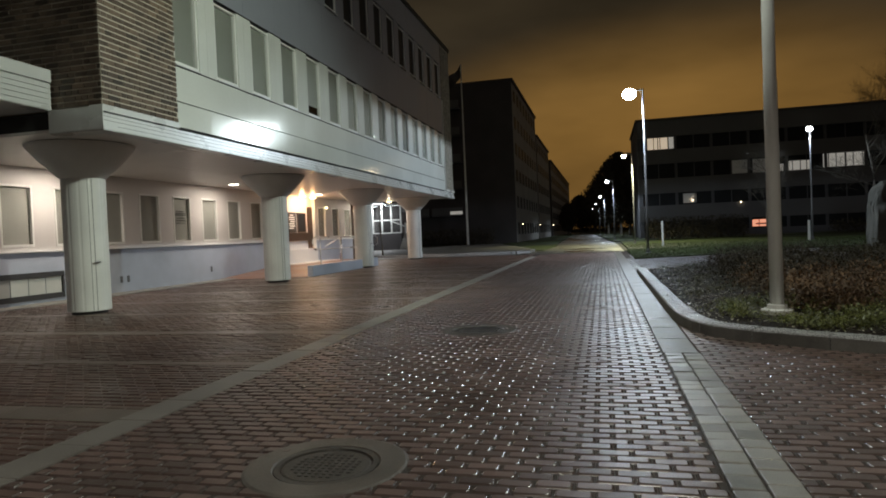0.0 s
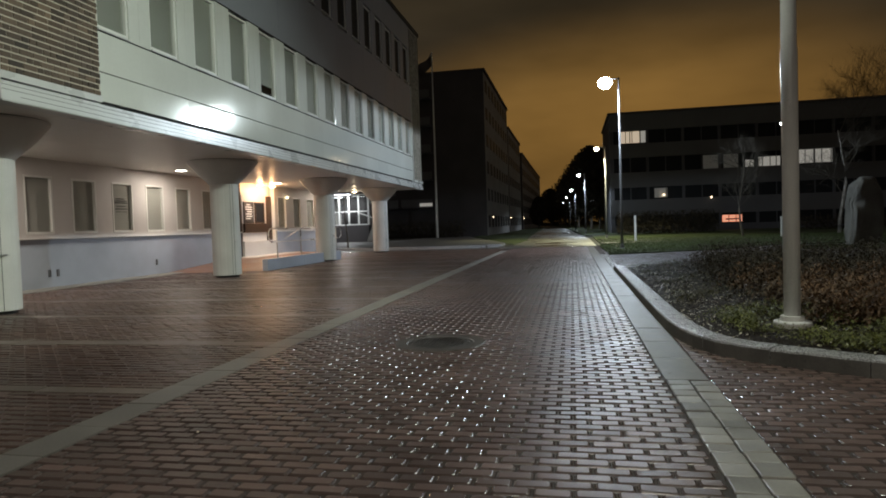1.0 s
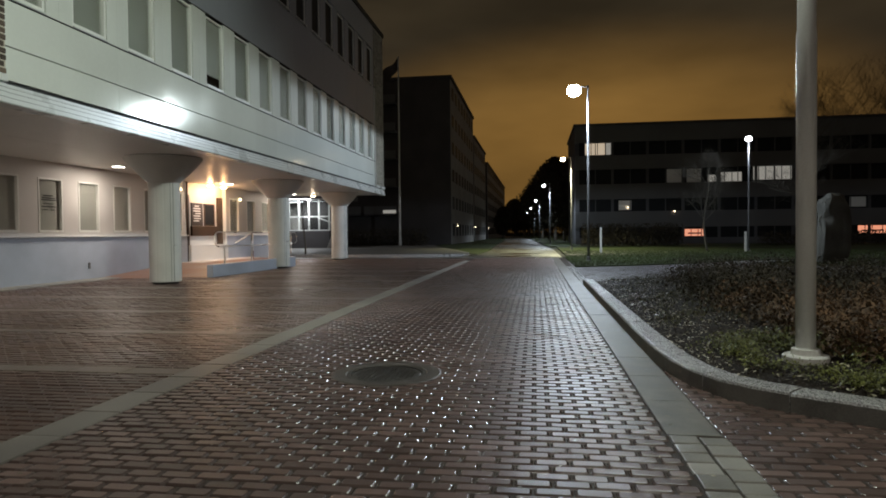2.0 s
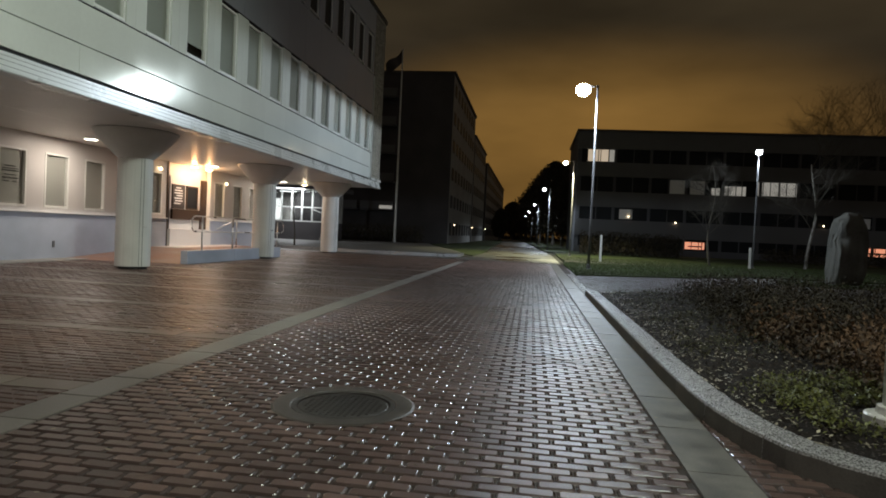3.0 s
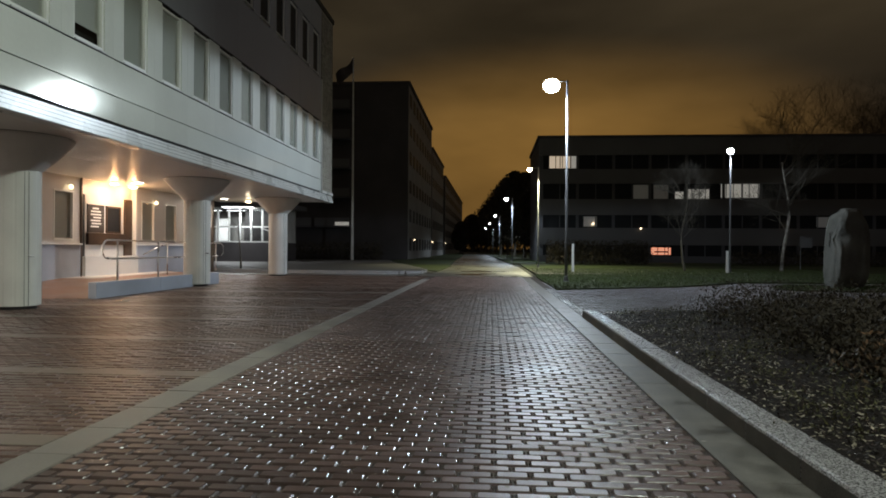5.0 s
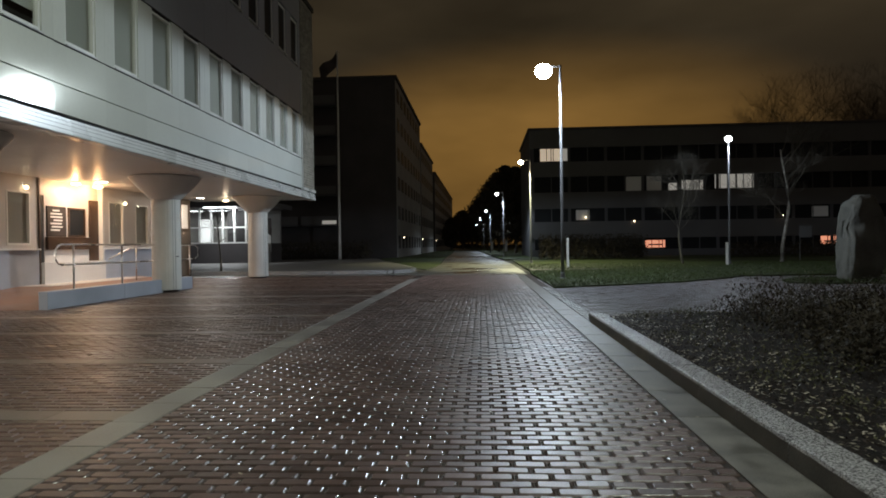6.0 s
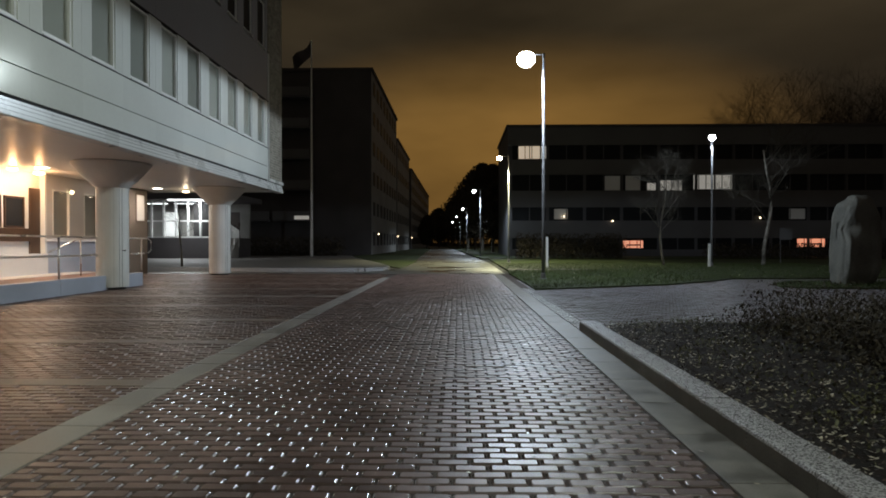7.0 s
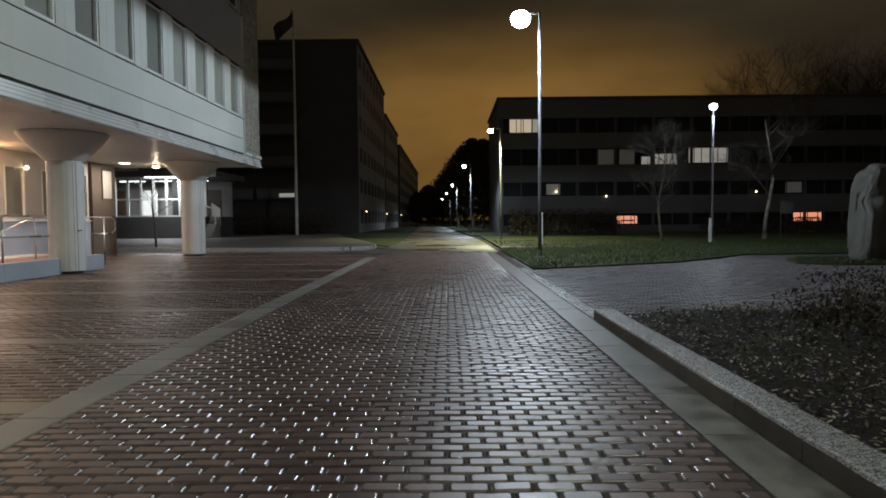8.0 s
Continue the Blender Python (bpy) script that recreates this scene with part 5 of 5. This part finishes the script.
for i, (x, y, h, w) in enumerate(((4.9, 91, 10.0, 2.3), (4.2, 101, 12.5, 3.0), (3.2, 112, 14.0, 3.6), (2.4, 126, 14.5, 4.0), (1.4, 142, 14.5, 4.2), (0.6, 160, 14.0, 4.6), (-0.8, 180, 14, 5.0), (-2.4, 205, 14, 5.0),
                              (-6.5, 205, 12, 4.0), (-4.0, 240, 13, 5.0), (1.0, 250, 13, 6.0), (-8.0, 250, 14, 5.0), (5.5, 245, 15, 5.0), (-7.6, 150, 6, 1.8), (-8.2, 165, 8, 2.2))):
    leafy(x, y, h, w, 40 + i)


def hedge(name, x0, x1, y0, y1, h, n, seed, label):
    rr = np.random.default_rng(seed)
    p = [(rr.uniform(x0, x1), rr.uniform(y0, y1), 0.05 + h * rr.random() ** 0.7 * (0.75 + 0.25 * math.sin(k * 0.37))) for k in range(n)]
    return leaf_mass(name, p, 0.11, M_LEAF_DARK, label, "hedge", 1.0)


leaf_mass("far_woods", [(x, y, z) for x, y, z in zip(np.random.default_rng(70).uniform(-40, 45, 9000), np.random.default_rng(71).uniform(262, 275, 9000), 11 * np.random.default_rng(72).random(9000) ** 1.3)], 0.75, M_LEAF_DARK, "dark woods closing the street far off", "woods", 1.0)
hedge("hedge", 4.0, 12.5, 60.0, 63.0, 2.1, 9000, 61, "dark dense hedge before the apartment block")
hedge("hedge_left", -22, -11.5, 67.0, 71.0, 1.9, 7000, 62, "dark hedge behind the raised pavement")
hedge("hedge_right", 20.0, 40.0, 62, 65.0, 1.3, 7000, 63, "low dark shrubs along the block")

# ---- apartment block across the lawn ----
apt = thing("apartment_building", "dark four-storey apartment block with ribbon windows, few lit", "building")
AX0, AX1, AY0, AY1, AZ = 4.1, 62.0, 72.0, 86.5, 12.8
box_part("wall", (AX0, AX1, AY0 + 0.35, AY1, -0.1, AZ - 0.25), M_FARWALL, apt)
box_part("roof", (AX0 - 0.15, AX1, AY0 - 0.1, AY1 + 0.1, AZ - 0.25, AZ), M_FARDARK, apt)
FLOORS = [(0.70, 1.80), (3.50, 4.80), (6.40, 7.95), (9.42, 10.82)]
prev = -0.1
for z0, z1 in FLOORS + [(AZ - 0.25, AZ)]:
    box_part("facade_band", (AX0, AX1, AY0, AY0 + 0.36, prev, z0), M_FARBAND if prev > 0 else M_FARWALL, apt)
    prev = z1
LIT = [(5.15, 7.2, 9.28, 10.5, G_WIN_WARM), (7.32, 7.9, 9.28, 10.5, G_WIN_COOL), (13.5, 15.1, 6.2, 7.6, G_WIN_DIM), (15.5, 16.9, 6.2, 7.6, G_WIN_DIM), (17.6, 18.4, 6.2, 6.9, G_WIN_COOL), (18.6, 20.9, 6.2, 7.15, G_WIN_COOL),
       (22.05, 22.5, 6.3, 7.66, G_WIN_COOL), (22.6, 26.0, 6.3, 7.66, G_WIN_COOL), (15.3, 17.2, 0.6, 1.32, G_GARAGE), (32.0, 34.6, 0.72, 1.5, G_GARAGE), (31.2, 32.7, 3.4, 4.4, G_WIN_DIM), (8.6, 9.9, 3.4, 4.4, G_WIN_DIM)]
for x0, x1, z0, z1, m in LIT:
    z0, z1 = z0 + 0.24, z1 + 0.24
    box_part("lit_room", (x0, x1, AY0 + 0.15, AY0 + 0.198, z0, z1), m, apt, 0.0, "lit room behind the glass")
    k = x0 + 0.62
    while k < x1 - 0.2 and m is not G_WIN_DIM:
        box_part("window_bar", (k - 0.035, k + 0.035, AY0 + 0.11, AY0 + 0.149, z0, z1), M_FARWALL, apt)
        k += 0.62 + 0.35 * ((k * 7.3) % 1.0)
    if m is G_GARAGE:
        box_part("garage_beam", (x0 + 0.3, x1 - 0.25, AY0 + 0.10, AY0 + 0.149, z0 + 0.22, z0 + 0.36), M_FARDARK, apt)
for f, (z0, z1) in enumerate(FLOORS):
    for k in range(16):
        a = AX0 + 0.35 + k * 3.58
        w = thing("window", "", "")
        w.parent = apt
        for e in ((a, a + 0.08), (a + 1.72, a + 1.80), (a + 3.36, a + 3.44)):
            box_part("mullion", (*e, AY0 + 0.12, AY0 + 0.22, z0, z1), M_FARWALL, w)
        box_part("pane", (a + 0.08, a + 3.36, AY0 + 0.2, AY0 + 0.24, z0, z1), M_FARGLASS, w)
        box_part("pier", (a + 3.44, a + 3.58, AY0 + 0.02, AY0 + 0.36, z0, z1), M_FARWALL, w)
wl = thing("wall_lamp", "small warm wall lamp by a door", "lamp", "far wall lamps", loc=(0, 0, 0))
bm = bmesh.new()
bmesh.ops.create_uvsphere(bm, u_segments=10, v_segments=6, radius=0.075)
part("bulb", bm, G_SMALL, wl)
wl.location = (14.2, 71.85, 3.45)
for x, y, z in ((9.5, 71.85, 3.9), (28.3, 71.85, 3.75), (-10.2, 85.5, 2.38), (-10.5, 113.4, 2.4), (-10.6, 146.0, 2.5)):
    copy_thing(wl, pose(x, y, z))

# ---- dark slab blocks on the other side ----
def slab_block(x0, x1, y0, y1, h, storeys, label, balconies):
    b = thing("apartment_block", label, "building", "blocks along the street")
    box_part("wall", (x0, x1, y0, y1, -0.1, h), M_FARDARK, b)
    box_part("roof", (x0 - 0.2, x1 + 0.2, y0 - 0.2, y1 + 0.2, h, h + 0.35), M_FARDARK, b)
    # Skin added on the street face, the light on it put into colour.
    box_part("lit_side_skin", (x1 - 0.02, x1 + 0.02, y0 + 0.01, y1 - 0.01, 0, h - 0.01), M_SIDE_LIT, b, 0.0, "concrete street face, coloured lighter as lit")
    sh = h / storeys
    if balconies:
        for s in range(storeys):
            for k in range(2):
                bx = x1 - 6.6 - 4.4 * k
                bal = thing("balcony", "", "")
                bal.parent = b
                box_part("slab", (bx - 4.0, bx, y0 - 1.3, y0, s * sh + 0.3, s * sh + 0.5), M_FARWALL, bal)
                box_part("front", (bx - 4.0, bx, y0 - 1.34, y0 - 1.26, s * sh + 0.5, s * sh + 1.4), M_FARBAND, bal)
        box_part("end_panel", (x1 - 6.2, x1, y0 - 0.12, y0 - 0.003, 0, h), M_FARDARK, b)
    n = int((y1 - y0) / 3.4)
    for s in range(storeys):
        for k in range(n):
            y = y0 + 1.2 + k * 3.4
            w = thing("window", "", "")
            w.parent = b
            z = s * sh + 1.1
            box_part("frame", (x1 + 0.0, x1 + 0.05, y - 0.08, y + 1.78, z - 0.08, z + 1.48), M_FARWALL, w)
            box_part("pane", (x1 + 0.05, x1 + 0.07, y, y + 1.7, z, z + 1.4), M_FARGLASS, w)


slab_block(-34, -10.3, 80.0, 108.5, 20.25, 6, "dark six-storey slab block with balconies at its end", True)
slab_block(-30, -10.6, 113.0, 138.0, 17.9, 5, "dark five-storey slab block further along", False)
slab_block(-30, -10.7, 145.0, 226.0, 16.8, 6, "dim far slab block closing the row", False)
ls = thing("lit_sign", "small pale lit panel on the ground floor", "sign")
box_part("panel", (-18.5, -16.9, 78.56, 78.67, 3.88, 4.28), G_WIN_COOL, ls, 0.02)

# ---- lit pavilion behind the columns ----
pav = thing("pavilion", "brightly lit glazed porch with white frames on a dark plinth", "building")
PX0, PX1, PY0, PY1 = -28.9, -18.5, 58.0, 64.0
box_part("plinth", (PX0, PX1, PY0, PY1, 0.1, 1.72), M_FARDARK, pav)
# Roof's light put into colour: dark slab, white tip where it is lit.
box_part("roof", (PX0 - 0.4, PX1 + 0.9, PY0 - 0.8, PY1 + 0.4, 4.62, 5.05), M_FARDARK, pav, 0.02, "flat roof slab coloured dark, as unlit")
box_part("roof_tip", (PX1 + 0.3, PX1 + 0.92, PY0 - 0.83, PY0 - 0.2, 4.60, 5.0), M_WHITE, pav, 0.06, "roof edge end coloured white, as lit")
box_part("back_wall", (PX0, PX1, PY1 - 0.2, PY1, 1.72, 4.62), M_CONCRETE, pav)
for k in range(4):
    box_part("inner_screen", (PX0 + 0.8 + k * 2.6, PX0 + 2.1 + k * 2.6, PY1 - 1.2, PY1 - 1.1, 1.72, 3.9), (M_WOOD, M_WHITE, M_FARDARK, M_BOARD)[k], pav)
# Sheet added to darken the right panes, where the room is unlit.
box_part("unlit_room_sheet", (PX1 - 2.7, PX1 - 0.1, PY0 + 0.7, PY0 + 0.8, 1.73, 4.4), M_FARDARK, pav, 0.0, "dark sheet for the unlit end of the room")
bm = bmesh.new()
for k in range(12):
    x = PX0 + (PX1 - PX0) * k / 11
    bm_box(bm, x - 0.07, x + 0.07, PY0, PY0 + 0.14, 1.72, 4.62)
for z in (1.72, 2.95, 4.50):
    bm_box(bm, PX0, PX1, PY0 + 0.02, PY0 + 0.12, z, z + 0.11)
part("frame", bm, M_FRAME, pav)
for k in range(11):
    x = PX0 + (PX1 - PX0) * k / 11
    box_part("pane", (x + 0.07, x + (PX1 - PX0) / 11 - 0.07, PY0 + 0.06, PY0 + 0.07, 1.83, 4.50), M_GLASS, pav)
for k in range(4):
    box_part("ceiling_tube", (PX0 + 1 + k * 2.4, PX0 + 2.8 + k * 2.4, PY0 + 1.5, PY0 + 1.8, 4.4, 4.46), G_TUBE, pav, 0.0, "white ceiling tube light")
box_part("canopy_light", (-22.6, -20.1, PY0 - 0.7, PY0 - 0.15, 4.56, 4.615), G_TUBE, pav, 0.01, "long white light under the roof edge")
lamp_disc((-23.8, 60.5, 4.3), 330, (0.92, 0.96, 1.0), 3.0)
lamp_disc((-20.6, 57.4, 4.54), 190, (0.92, 0.96, 1.0), 0.8)
st = thing("steps", "white-sided outside steps with a handrail", "stairs")
bm = bmesh.new()
for i in range(6):
    bm_box(bm, PX1 + 0.1, PX1 + 0.75, 58.6 - i * 0.3, 58.9 - i * 0.3, 0.1, 1.7 - i * 0.26)
part("treads", bm, M_CONCRETE, st)
bm = bmesh.new()
side = [(PX1 + 0.1, 1.0), (PX1 + 0.75, 1.0), (PX1 + 0.75, 2.3), (PX1 + 0.1, 2.75)]
lo, hi = [bm.verts.new((x, 58.91, z)) for x, z in side], [bm.verts.new((x, 59.0, z)) for x, z in side]
bm.faces.new(lo)
bm.faces.new(list(reversed(hi)))
for i in range(4):
    bm.faces.new((lo[i], lo[(i + 1) % 4], hi[(i + 1) % 4], hi[i]))
part("side_wall", bm, M_WHITE, st)
bm = bmesh.new()
bm_tube(bm, [(PX1 - 1.0, 57.9, 2.9), (PX1 + 0.1, 57.9, 2.5), (PX1 + 0.75, 57.9, 2.2), (PX1 + 0.75, 57.9, 1.2)], 0.05, 6)
part("rail", bm, M_WHITE, st)

# ---- single pavers of the street, last ----
rng = np.random.default_rng(77)
paver_meshes = {}
for x, y, lx, ly in alone:
    key = (round(lx, 3), round(ly, 3))
    if key not in paver_meshes:
        v, f = paver_shape(lx, ly, True)
        me = bpy.data.meshes.new("paver")
        me.from_pydata(v.tolist(), [], f)
        me.materials.append(M_PAVER)
        me.materials.append(M_RIM)
        me.polygons.foreach_set("material_index", [int(i > 0) for i in range(len(f))])
        me.polygons.foreach_set("use_smooth", [i > 0 for i in range(len(f))])
        paver_meshes[key] = me
    shared("paver", paver_meshes[key], road, (x, y, rng.normal(0, 0.0022)), (rng.normal(0, 0.010), rng.normal(0, 0.010), rng.normal(0, 0.004)))
